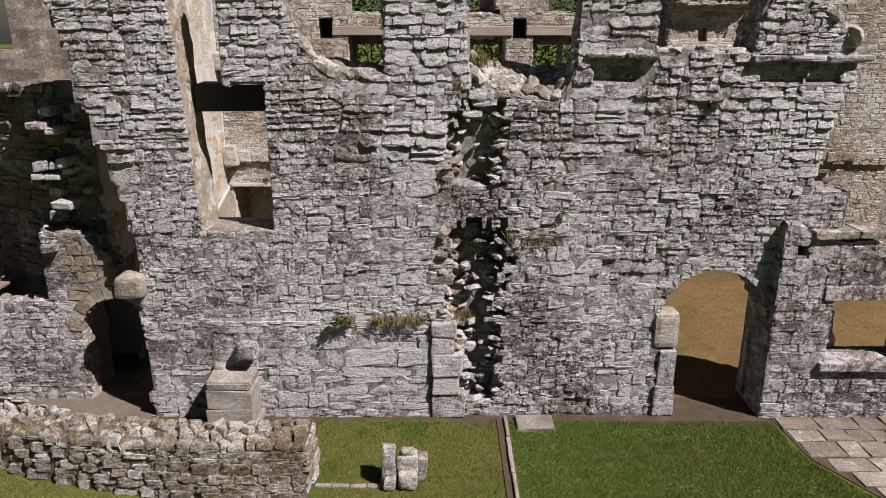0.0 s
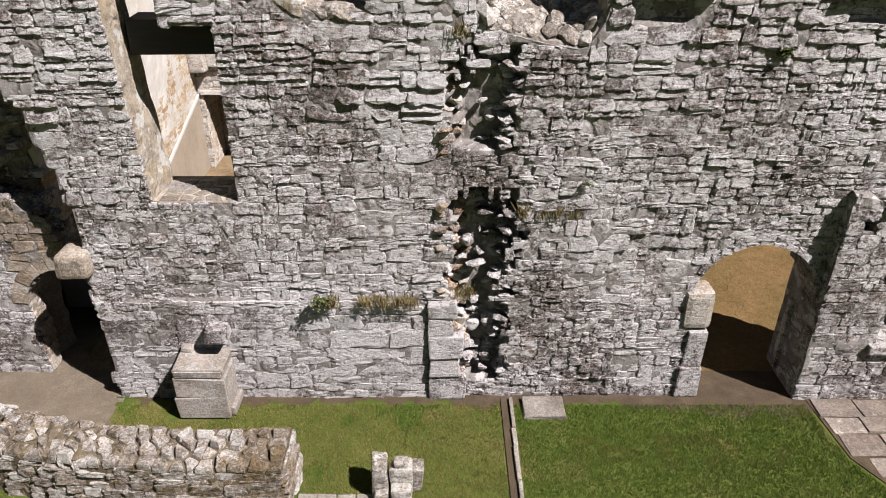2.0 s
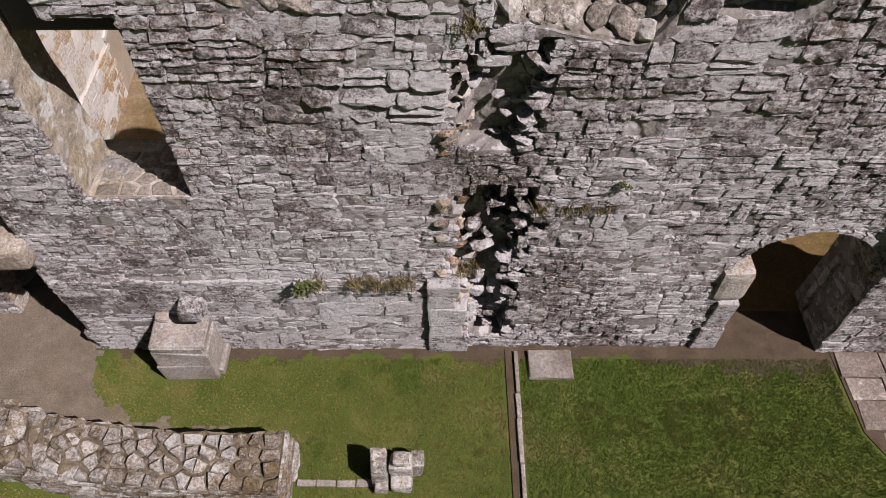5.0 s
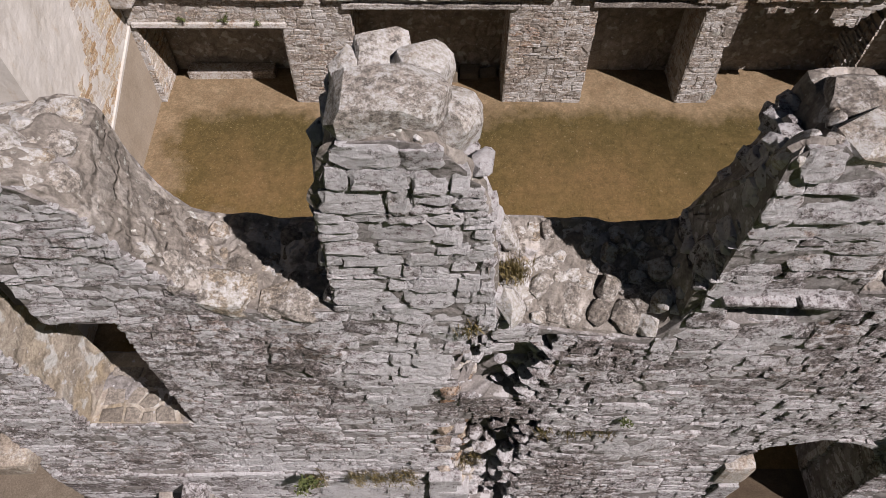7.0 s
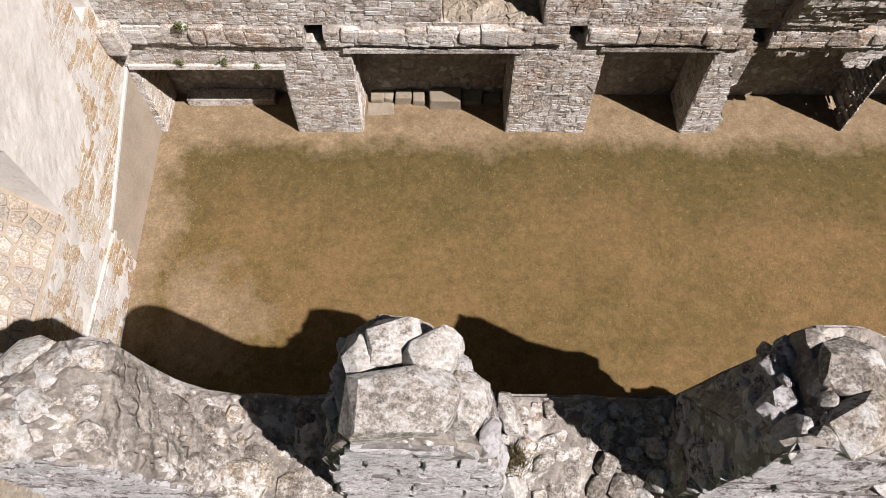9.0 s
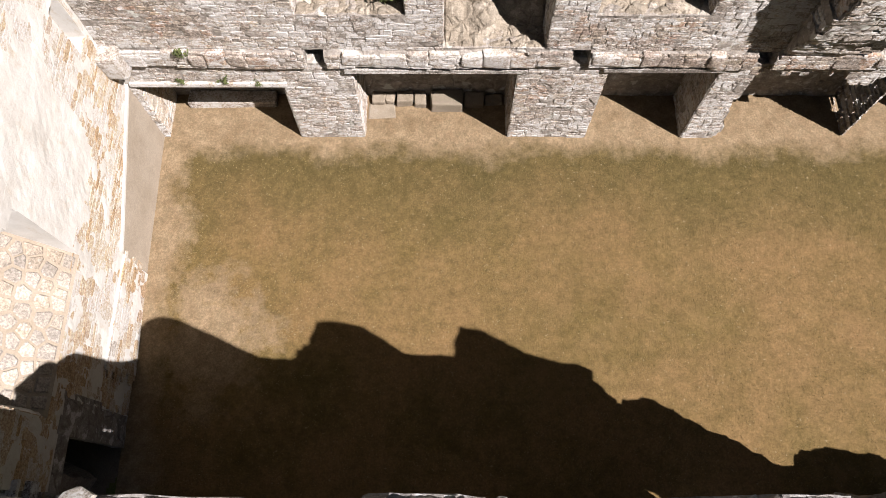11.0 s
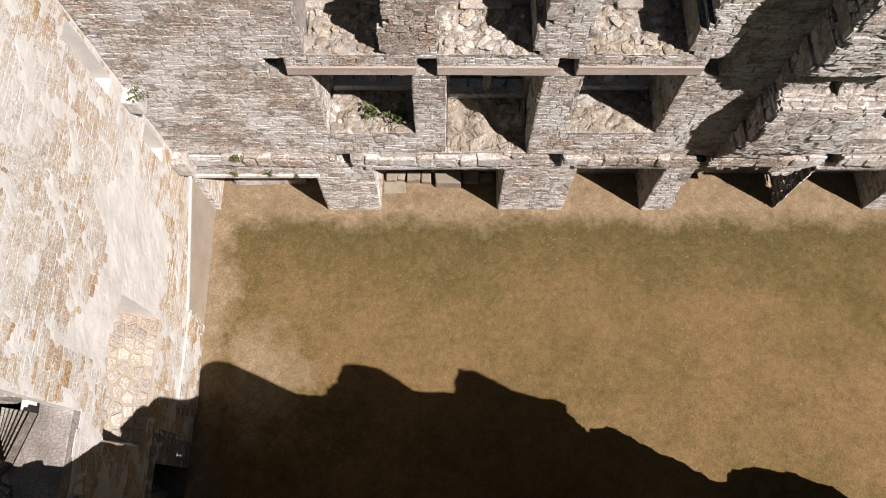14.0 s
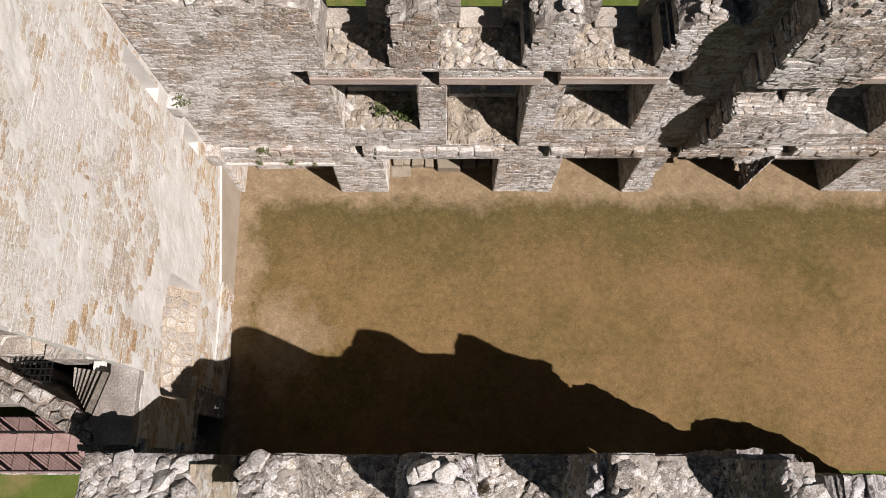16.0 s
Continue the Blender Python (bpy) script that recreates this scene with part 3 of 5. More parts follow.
def front_solid(x, z):
    if z < -0.1 or x < between(z, LEFT_EDGE) + rag(0.3, z, 0.07, 4) or x > 6.95:
        return False
    if x > between(z, [(4.2, 6.75), (4.4, 6.32), (6.0, 6.6), (6.05, 6.95)]) and z > 4.25:
        return False
    if x > 6.0 and z < 3.3:
        return False
    if 3.6 < z < 6.1 and -4.5 < x < -2.95:
        return False
    if z >= 6.1 and -4.5 < x < -3.63:
        return False
    if z < 1.88:
        return not (4.26 if z < 1.35 else 3.98) < x < 5.93
    return (x - 4.93) ** 2 + (z - 1.88) ** 2 > 1.0


def gash(x, z):
    """How far the facing has fallen away beside the old cross wall."""
    edge = rag(x * 1.7, z * 1.7, 0.16, 3.5) + rag(x, z, 0.05, 9)
    d = 0.0
    if 0.35 < z < 3.78 + edge and 0.12 + edge < x < between(z, [(0.4, 0.95), (1.2, 1.05), (2.4, 0.9), (3.0, 1.15), (3.7, 1.0)]) + edge:
        d = 0.32
    if 4.42 < z < 5.7 + edge and 0.12 + edge < x < 1.02 + edge * 0.6:
        d = 0.22
    return d


def front_face(x, z):
    d = gash(x, z)
    if x < -0.25 and z < 1.90 + rag(x, 3.0, 0.05, 1.7):
        d -= 0.06
    if 6.12 < z < 6.52 and (2.35 < x < 3.2 or 5.15 < x < 6.6):
        d += 0.14
    bow = max(0.0, 1 - abs(z - 2.7) / 1.6) * max(0.0, min(1.0, (x - 2.4) / 1.0))
    return d + 0.12 * bow + noise.noise((x * 0.8, z * 0.8, 5)) * 0.03


wall_front = wall_core("wall_front", FRONT,
    lines(-6.8, 7.2, 0.1, [-4.5, -3.63, -2.95, -0.97, -0.955, 0.33, 0.44, 2.2, 2.22, 3.44, 3.46, 5.04, 5.06, 4.26, 3.98, 5.93, 6.0]),
    lines(-0.1, 9.2, 0.1, [3.6, 6.1, 1.35, 1.88]), front_solid, front_face, front_deep, grey_core, 0.009,
    "tall ruined rubble wall of weathered grey sandstone with lichen", top=front_top, top_back=front_top_back)

def front_faced(x, z):
    if z > 3.6 and -4.55 < x < slot_edge(z):
        return z < front_top(x)
    return z < front_top(x) and front_solid(x, z) and gash(x, z) < 0.1


front_stones = patchy(FRONT, -6.8, 7.2, 1.93, 9.1, front_faced, front_face, 5, 1.3, heights=(0.075, 0.23), length=(0.12, 0.52), joint=0.0, proud=0.016, wild=1.0)
front_stones += patchy(FRONT, -6.8, -0.2, -0.05, 1.92, front_faced, front_face, 6, 1.6, heights=(0.12, 0.30), length=(0.2, 0.75), joint=0.0, proud=0.010, wild=0.7)
front_stones += patchy(FRONT, -0.2, 7.2, -0.05, 1.92, front_faced, front_face, 7, 1.2, heights=(0.08, 0.24), length=(0.14, 0.5), joint=0.0, proud=0.015, wild=1.0)

# the upper courses lean back a little
rng = random.Random(57)
front_stones = [(k, Matrix.Translation(m.translation) @ Matrix.Rotation(-max(0.0, rng.gauss(0.16, 0.06)), 4, "X") @ Matrix.Translation(-m.translation) @ m if m.translation.z > 4.9 else m) for k, m in front_stones]


def limed_lit(x, z):
    """Where old limewash pales the face; above 5.3, sunlit brightness painted as pale stone."""
    return ((x + 1.9) / 2.7) ** 2 + ((z - 3.1) / 1.5) ** 2 + 0.9 * noise.noise((x * 1.1, z * 1.1, 41)) + 0.5 * noise.noise((x * 4, z * 4, 42)) < 0.95 or (-6.3 < x < 0.5 and z > 5.3 and noise.noise((x * 2.4, z * 2.4, 43)) > -0.12)


wall_core("wall_front_end", facing(0, 12.35, 0), lines(6.3, 7.5, 0.1, []), lines(-0.1, 4.4, 0.1, []), lambda x, z: z < between(x, [(6.9, 4.3), (7.46, 1.4)]), lambda x, z: 0.0, 0.6, grey_core, 0.03, "broken sloping end of the front wall", top=lambda x: between(x, [(6.9, 4.3), (7.5, 1.3)]) + rag(x, 7, 0.06, 4))


# ---- far wall of the hall ----
FAR = facing(0, 20.65, 0)
BAYS_LOW = [(-6.25, -3.3, 2.55), (-1.87, 1.33, 3.0), (3.08, 5.22, 3.05), (8.9, 11.3, 2.95)]
BAYS_UP = [(-2.68, -0.77, 4.62), (-0.12, 1.76, 3.72), (2.52, 4.47, 4.62), (8.45, 10.6, 4.3)]
BAYS_TOP = [(-2.7, -1.2), (-0.3, 1.58), (2.4, 4.38)]
TOP_LIGHTS = (-2.24, 0.63, 3.55)
FAR_TOP = [(-7.6, 9.8), (-3.0, 9.5), (-2.3, 9.3), (-1.3, 9.0), (-0.7, 9.3), (1.5, 8.8), (2.2, 9.3), (2.8, 8.9), (4.3, 8.7), (4.9, 9.2), (5.6, 9.0), (6.0, 10.3), (7.8, 10.4), (9, 8.2), (13, 8.0)]


def far_top(x):
    return between(x, FAR_TOP) + rag(x, 2.5, 0.10, 3)


def far_solid(x, z):
    if any(a < x < b and z < t for a, b, t in BAYS_LOW):
        return False
    if 5.95 + rag(0, z, 0.1) < x < 8.91 and z < 3.02 - 0.55 * math.exp(-((x - 8.15) / 0.36) ** 2) + rag(x, 0, 0.14, 5):
        return False
    if any(a < x < b and s < z < 6.85 for a, b, s in BAYS_UP):
        return False
    if any(a + (rag(1, z, 0.06)) < x < b + rag(4, z, 0.12) and z > 7.42 for a, b in BAYS_TOP):
        return False
    if any(abs(x - c) < 0.18 and abs(z - 3.46) < 0.21 for c in (-2.5, 2.43, 5.89, 8.9)):
        return False
    return not any(abs(x - c) < 0.19 and abs(z - 7.05) < 0.27 for c in (-3.29, -0.47, 2.15, 4.9))


def far_face(x, z):
    return (-0.10 if 3.25 < z < 3.66 else 0.0) + noise.noise((x * 0.8, z * 0.8, 9)) * 0.02


edges_x = [e for b in BAYS_LOW + BAYS_UP + BAYS_TOP for e in b[:2]]
wall_far = wall_core("wall_far", FAR, lines(-7.6, 13.5, 0.12, edges_x + [c + s for c in (-2.5, 2.43, 5.89, 8.9) for s in (-0.18, 0.18)] + [c + s for c in (-3.29, -0.47, 2.15, 4.9) for s in (-0.19, 0.19)]),
    lines(0.0, 10.6, 0.12, [2.55, 3.0, 3.72, 4.62, 6.85, 7.42, 3.25, 3.67, 7.32, 6.78]), far_solid, far_face, 1.12, hall_core, 0.008,
    "ruined hall wall of coursed grey-buff stone with rows of window bays", top=far_top)
far_stones = patchy(FAR, -6.4, 13.2, 0.3, 9.7, lambda x, z: z < far_top(x) and far_solid(x, z), far_face, 8, 1.6, heights=(0.08, 0.2), length=(0.14, 0.5), joint=0.006, proud=0.009, wild=0.7)


def far_back_solid(x, z):
    if any(abs(x - c) < 0.45 and 7.5 < z < 8.5 for c in TOP_LIGHTS):
        return False
    return not any(a + 0.1 < x < b - 0.1 and max(s, 4.3) + 0.12 < z < 6.6 for a, b, s in BAYS_UP)


wall_core("wall_far_outer", facing(0, 21.75, 0), lines(-7.6, 13.5, 0.15, [e + s for b in BAYS_UP for e, s in ((b[0], 0.1), (b[1], -0.1))] + [c + s for c in TOP_LIGHTS for s in (-0.45, 0.45)] + edges_x),
    lines(0.0, 9.9, 0.15, [4.74, 4.42, 6.6, 7.5, 8.42]), far_back_solid, lambda x, z: 0.0, 0.36, hall_core, 0.02, "outer skin of the ruined hall wall with window openings", top=lambda x: 8.42 if any(a < x < b for a, b in BAYS_TOP) else between(x, FAR_TOP) - 0.25 + rag(x, 6.5, 0.15, 3))

# ---- left gable wall ----
LEFT = facing(-6.4, 0, 90)


def left_solid(y, z):
    if y < 14.5 + rag(2, z, 0.05, 3):
        if z < 2.6:
            return False
        return z < 5.82 + rag(y, 1, 0.03)
    return z < between(y, [(14.5, 11.3), (18.0, 12.3), (22.3, 12.3)])


def left_face(y, z):
    d = 0.0
    if 14.1 < y < 16.85 and 3.1 < z < between(y, [(14.1, 4.9), (15.9, 5.2), (16.85, 4.9)]):
        d = 0.02 + min(0.75, (z - 3.1) * 0.62)
    if 15.2 < y < 17.45 and z < 1.5:
        d = -0.04
    if 20.12 < y < 20.5 and (4.2 < z < 5.3 or 6.9 < z < 8.6):
        d = 0.35
    return d + noise.noise((y * 0.8, z * 0.8, 15)) * 0.02


wall_left = wall_core("wall_left", LEFT, lines(13.0, 22.3, 0.12, [14.5, 16.84, 16.86, 14.08, 14.1, 15.18, 15.2, 17.44, 17.46, 20.11, 20.13, 20.49, 20.51]), lines(0.0, 12.4, 0.12, [3.08, 3.1, 1.5, 1.52, 4.19, 4.21, 5.29, 5.31, 6.89, 6.91, 8.59, 8.61]), left_solid, left_face, lambda y, z: between(y, [(14.4, 0.14), (16.2, 1.2)]) if z > 5.6 else 1.2, warm_core, 0.008,
    "high sunlit end wall of cream and ochre sandstone")
wall_core("wall_left_foot", LEFT, lines(13.9, 14.6, 0.2, []), lines(0.0, 2.65, 0.2, []), lambda y, z: True, lambda y, z: 0.0, 0.16, grey_core, 0.02, "foot of the end wall beside the turret passage")


def plaster(y, z):
    """Where old lime plaster still covers the stones."""
    if y < 15.4 or y > 19.2 + 0.6 * noise.noise((z, 3, 4)):
        return False
    return noise.noise((y * 0.45, z * 0.4, 21)) + 0.9 * math.exp(-((y - 17.6) / 1.9) ** 2 - ((z - 4.6) / 2.0) ** 2) > 0.36 and z > 3.2 + 0.5 * noise.noise((y * 0.8, 2, 9))


def ochre_here(y, z):
    """Where ochre stones were used: low down towards the far corner, and beside the tall window."""
    n = 0.55 * noise.noise((y * 0.9, z * 0.9, 61)) + 0.8 * noise.noise((y * 4.3, z * 7.1, 62))
    if z < 4.2:
        return n + (0.35 if y > 17.3 else 0.05) > 0
    return n > (0.1 if y < 15.4 else 0.42)


left_stones = courses(LEFT, 13.0, 20.6, 0.1, 12.3, lambda y, z: left_solid(y, z) and left_face(y, z) < 0.05 and not plaster(y, z), left_face, 12, (0.10, 0.21), (0.18, 0.6), 0.0, 0.003, wild=0.15)

# ---- right low wall with window ----
RIGHT = facing(0, 11.75, 0)
RIGHT_TOP = [(5.93, 3.74), (6.3, 3.7), (6.5, 3.5), (7.6, 3.45), (8.0, 3.1), (8.2, 2.7), (8.6, 2.75), (8.9, 3.2), (9.6, 3.4), (10.4, 3.2), (10.9, 2.4)]


def right_top(x):
    return between(x, RIGHT_TOP) + rag(x, 8, 0.04, 5)


def right_solid(x, z):
    return z < right_top(x) and not (6.98 < x < 8.5 and 1.15 < z < 2.35) and not (6.18 < x < 6.38 and 3.17 < z < 3.34)


wall_right = wall_core("wall_right", RIGHT, lines(5.94, 10.9, 0.1, [6.98, 8.5, 6.18, 6.38]), lines(-0.1, 4.0, 0.1, [1.15, 2.35, 3.17, 3.34]), right_solid, lambda x, z: 0.0, 0.65, grey_core, 0.02, "low grey stone wall with a square window opening", top=right_top)
right_stones = courses(RIGHT, 5.94, 10.9, -0.05, 3.8, right_solid, lambda x, z: 0.0, 21, (0.14, 0.28), (0.2, 0.6), 0.006, 0.016, wild=0.6)


# ---- more materials ----
def plain_material(name, a, b, scale, rough, bumps=0.3, metal=0.0, stretch=None):
    m, nt, bsdf = nodes_of(name)
    col = ramp(nt, noise_at(nt, scale, 7, 0.65, stretch), [(0.3, a), (0.7, b)])
    col = mix(nt, 0.35, col, ramp(nt, noise_at(nt, scale * 6, 6, 0.7), [(0.3, (0.15, 0.15, 0.15)), (0.7, (0.85, 0.85, 0.85))]), "OVERLAY")
    paint(nt, bsdf, col)
    bsdf.inputs["Roughness"].default_value, bsdf.inputs["Metallic"].default_value = rough, metal
    bump(nt, bsdf, noise_at(nt, scale * 4, 7, 0.7, stretch), bumps, 0.02)
    return m


def leaf_material(name, a, b):
    m, nt, bsdf = nodes_of(name)
    paint(nt, bsdf, ramp(nt, chance(nt), [(0.0, a), (1.0, b)]))
    bsdf.inputs["Roughness"].default_value = 0.7
    bsdf.inputs["Specular IOR Level"].default_value = 0.2
    return m


timber = plain_material("silvered_oak", (0.42, 0.335, 0.275), (0.62, 0.52, 0.44), 6.0, 0.85, 0.5, stretch=(0.15, 1.0, 1.0))
decking = plain_material("red_brown_decking", (0.27, 0.165, 0.14), (0.40, 0.27, 0.235), 5.0, 0.8)
iron = plain_material("dark_painted_iron", (0.012, 0.012, 0.014), (0.03, 0.028, 0.027), 12.0, 0.5, 0.1, 0.6)
earth = ground_material("bare_trodden_earth", [(0.3, (0.19, 0.155, 0.115)), (0.55, (0.27, 0.222, 0.168)), (0.75, (0.34, 0.285, 0.22))], (0.235, 0.19, 0.14), 0.52, (0.5, 0.44, 0.36), 2.4)
soil = ground_material("dark_damp_soil", [(0.3, (0.09, 0.065, 0.045)), (0.55, (0.14, 0.105, 0.07)), (0.75, (0.19, 0.14, 0.095))], (0.12, 0.1, 0.05), 0.55, (0.2, 0.17, 0.12), 3.0)
green_blade = leaf_material("lawn_blades", (0.085, 0.165, 0.018), (0.24, 0.315, 0.055))
yellow_blade = leaf_material("yellowing_blades", (0.18, 0.19, 0.04), (0.42, 0.35, 0.12))
dry_blade = leaf_material("dry_straw", (0.22, 0.175, 0.07), (0.42, 0.33, 0.15))
herb_leaf = leaf_material("herb_leaf", (0.075, 0.10, 0.03), (0.16, 0.18, 0.06))
tree_leaf = leaf_material("tree_leaf", (0.05, 0.10, 0.012), (0.13, 0.20, 0.03))
bark = plain_material("tree_bark", (0.08, 0.06, 0.045), (0.16, 0.12, 0.09), 8.0, 0.95)
flag_and_shade_stone = stone_material("brown_grey_flag_and_shade", [(0.0, (0.24, 0.205, 0.175)), (0.5, (0.31, 0.265, 0.225)), (1.0, (0.37, 0.325, 0.28))], (0.62, 0.59, 0.54), 0.60, (0.16, 0.13, 0.10), 0.62, bumps=0.4, relief=0.04, mottle=0.15)


# ---- grass, herbs, trees ----
def blades(name, places, height, width, material, parent=None, label="", seed=1, per=3, category="grass"):
    """Blades of grass in small tufts, one object."""
    rng = random.Random(seed)
    verts, faces = [], []
    for x, y, z in places:
        for _ in range(per):
            turn, lean, h = rng.uniform(0, 6.283), rng.uniform(0.05, 0.7), height * rng.uniform(0.45, 1.25)
            c, t = math.cos(turn), math.sin(turn)
            ox, oy = x + rng.uniform(-1, 1) * height * 0.4, y + rng.uniform(-1, 1) * height * 0.4
            w = width * rng.uniform(0.6, 1.3)
            n = len(verts)
            verts += [(ox - t * w, oy + c * w, z - 0.01), (ox + t * w, oy - c * w, z - 0.01), (ox + c * lean * h * 0.5 + t * w * 0.6, oy + t * lean * h * 0.5 - c * w * 0.6, z + h * 0.6), (ox + c * lean * h, oy + t * lean * h, z + h)]
            faces += [(n, n + 1, n + 2), (n, n + 2, n + 3)]
    return add(name, mesh_of(name, verts, faces, material), parent, label, category if not parent else "", "", "stuff")


def herb(name, at, spread, count, size, material, label, seed, up=(0, -0.4, 1)):
    """A small wall plant: stems and leaves."""
    rng = random.Random(seed)
    root = tagged(new(name), label, "plant")
    root.location = at
    sv, sf, lv, lf = [], [], [], []
    for _ in range(max(5, count // 14)):
        way = Vector((rng.gauss(0, 0.7), rng.gauss(up[1], 0.4), abs(rng.gauss(0.6, 0.4)))).normalized() * spread * rng.uniform(0.5, 1.1)
        n, r = len(sv), 0.006
        for p, q in ((Vector((0, 0, 0)), r), (way, r * 0.5)):
            sv += [p + Vector((q, 0, 0)), p + Vector((-q * 0.5, q, 0)), p + Vector((-q * 0.5, -q, 0))]
        sf += [(n, n + 1, n + 4, n + 3), (n + 1, n + 2, n + 5, n + 4), (n + 2, n, n + 3, n + 5)]
        for _ in range(14):
            c = way * rng.uniform(0.35, 1.1) + Vector((rng.gauss(0, 1), rng.gauss(0, 1), rng.gauss(0, 1))) * spread * 0.16
            e = Euler((rng.uniform(-1, 1), rng.uniform(-1, 1), rng.uniform(0, 6.3))).to_matrix()
            k, m = size * rng.uniform(0.6, 1.3), len(lv)
            lv += [c + e @ Vector(p) * k for p in ((0, -1, 0), (0.55, -0.2, 0.12), (0.35, 0.5, 0.05), (0, 1, -0.1), (-0.35, 0.5, 0.05), (-0.55, -0.2, 0.12))]
            lf += [(m, m + 1, m + 2, m + 3), (m, m + 3, m + 4, m + 5)]
    add("stem", mesh_of("stem", sv, sf, material), root, kind="stuff")
    add("leaf_mass", mesh_of("leaf_mass", lv, lf, material), root, kind="stuff")
    return root


def tree(at, height, spread, seed, label):
    rng = random.Random(seed)
    root = tagged(new("tree"), label, "tree", "trees beyond the hall")
    root.location = at
    bm = bmesh.new()

    def limb(a, b, ra, rb, sides=7):
        way = (b - a).normalized()
        side = way.orthogonal().normalized()
        rings = []
        for k in range(4):
            f = k / 3
            c = a.lerp(b, f) + Vector((rng.gauss(0, 1), rng.gauss(0, 1), 0)) * 0.04 * (b - a).length * (0 < k < 3)
            r = ra + (rb - ra) * f
            rings.append([bm.verts.new(c + Matrix.Rotation(6.283 * i / sides, 3, way) @ side * r) for i in range(sides)])
        for p, q in zip(rings, rings[1:]):
            for i in range(sides):
                bm.faces.new((p[i], p[(i + 1) % sides], q[(i + 1) % sides], q[i]))

    fork = Vector((0, 0, height * 0.35))
    limb(Vector((0, 0, -0.2)), fork, 0.28, 0.2)
    tips = []
    for k in range(8):
        ang = 6.283 * k / 8 + rng.uniform(-0.3, 0.3)
        tip = Vector((math.cos(ang) * spread * rng.uniform(0.4, 0.8), math.sin(ang) * spread * rng.uniform(0.4, 0.8), height * rng.uniform(0.55, 0.9)))
        limb(fork, tip, 0.13, 0.03, 5)
        tips.append(tip)
    part("trunk", bm, bark, root)
    lv, lf = [], []
    for tip in tips + [Vector((0, 0, height * 0.92)), Vector((0, 0, height * 0.6))]:
        for _ in range(420):
            c = tip + Vector((rng.gauss(0, 1), rng.gauss(0, 1), rng.gauss(0, 0.8))) * spread * 0.28
            e = Euler((rng.uniform(-1, 1), rng.uniform(-1, 1), rng.uniform(0, 6.3))).to_matrix()
            k, m = rng.uniform(0.07, 0.15), len(lv)
            lv += [c + e @ Vector(p) * k for p in ((0, -1, 0), (0.6, 0, 0.15), (0, 1, 0), (-0.6, 0, 0.15))]
            lf.append((m, m + 1, m + 2, m + 3))
    add("crown", mesh_of("crown", lv, lf, tree_leaf), root)


# ---- details of the front wall ----
def block_part(name, lo, hi, material, parent, bevel=0.03, jitter=0.015, seed=0, label=""):
    bm = bmesh.new()
    lump(bm, lo, hi, bevel, jitter, seed)
    return part(name, bm, material, parent, label)


black_timber = plain_material("near_black_timber", (0.018, 0.016, 0.015), (0.045, 0.04, 0.036), 6.0, 0.8, 0.4, stretch=(0.15, 1.0, 1.0))
splay_plaster = mortar_material("stained_lime_plaster", (0.58, 0.53, 0.46), (0.44, 0.385, 0.31), (0.50, 0.41, 0.28), 2.2)
bm = bmesh.new()
rows_up = []
for k in range(23):
    z = 3.55 + 0.2 * k
    ring = []
    for x, y in [(-4.52, 12.64)] + [(slot_edge(z) + 0.04 * f, 11.86 + 0.78 * f) for f in (1.0, 0.8, 0.6, 0.4, 0.2, 0.0)] + [(-4.52, 11.86)]:
        wear = 0.035 * noise.noise((x * 3, y * 4, z * 3.1)) if x > -4.5 else 0.0
        ring.append(bm.verts.new((x + wear, y, z)))
    rows_up.append(ring)
for lower, upper in zip(rows_up, rows_up[1:]):
    for i in range(8):
        bm.faces.new((lower[i], lower[(i + 1) % 8], upper[(i + 1) % 8], upper[i]))
bm.faces.new(rows_up[-1])
bmesh.ops.recalc_face_normals(bm, faces=bm.faces)
part("plastered_jamb", bm, splay_plaster, wall_front, "pale plastered side of the tall window")
block_part("lintel", (-4.25, 12.3, 5.62), (-2.9, 12.8, 6.1), black_timber, wall_front, 0.03, 0.02, 3, "dark timber lintel across the tall window")
SILL = Matrix(((1, 0, 0, 0), (0, 0, 1, 0), (0, -1, 0, 0), (0, 0, 0, 1)))


block_part("sill_bed", (-4.35, 11.87, 3.5), (-2.97, 12.8, 3.615), splay_plaster, wall_front, 0.01, 0.004, 34)
crazy_stones(Matrix.Translation((0, 0, 3.615)) @ SILL, -4.14, -2.99, 11.88, 12.62, 0.24, 52, wall_front, cobble_stone, "sill_cobble", 0.012, 0.03)


def ring_stones(parent, centre, inner, outer, y0, y1, a0, a1, count, material, word, seed):
    """Wedge stones of an arch, each its own piece."""
    rng = random.Random(seed)
    for k in range(count):
        p, q = radians(a0 + (a1 - a0) * (k + 0.04) / count), radians(a0 + (a1 - a0) * (k + 0.96) / count)
        out = outer * rng.uniform(0.96, 1.04)
        dy = rng.uniform(-0.015, 0.015)
        ring = [(centre[0] + r * math.cos(t), centre[1] + r * math.sin(t)) for r, t in ((inner, p), (out, p), (out, (p + q) / 2), (out, q), (inner, q), (inner, (p + q) / 2))]
        bm = bmesh.new()
        f = [bm.verts.new((x, y0 + dy, z)) for x, z in ring]
        b = [bm.verts.new((x, y1, z)) for x, z in ring]
        bm.faces.new(f), bm.faces.new(b[::-1])
        for i in range(6):
            bm.faces.new((f[i], b[i], b[(i + 1) % 6], f[(i + 1) % 6]))
        bmesh.ops.recalc_face_normals(bm, faces=bm.faces)
        part(word, bm, material, parent)


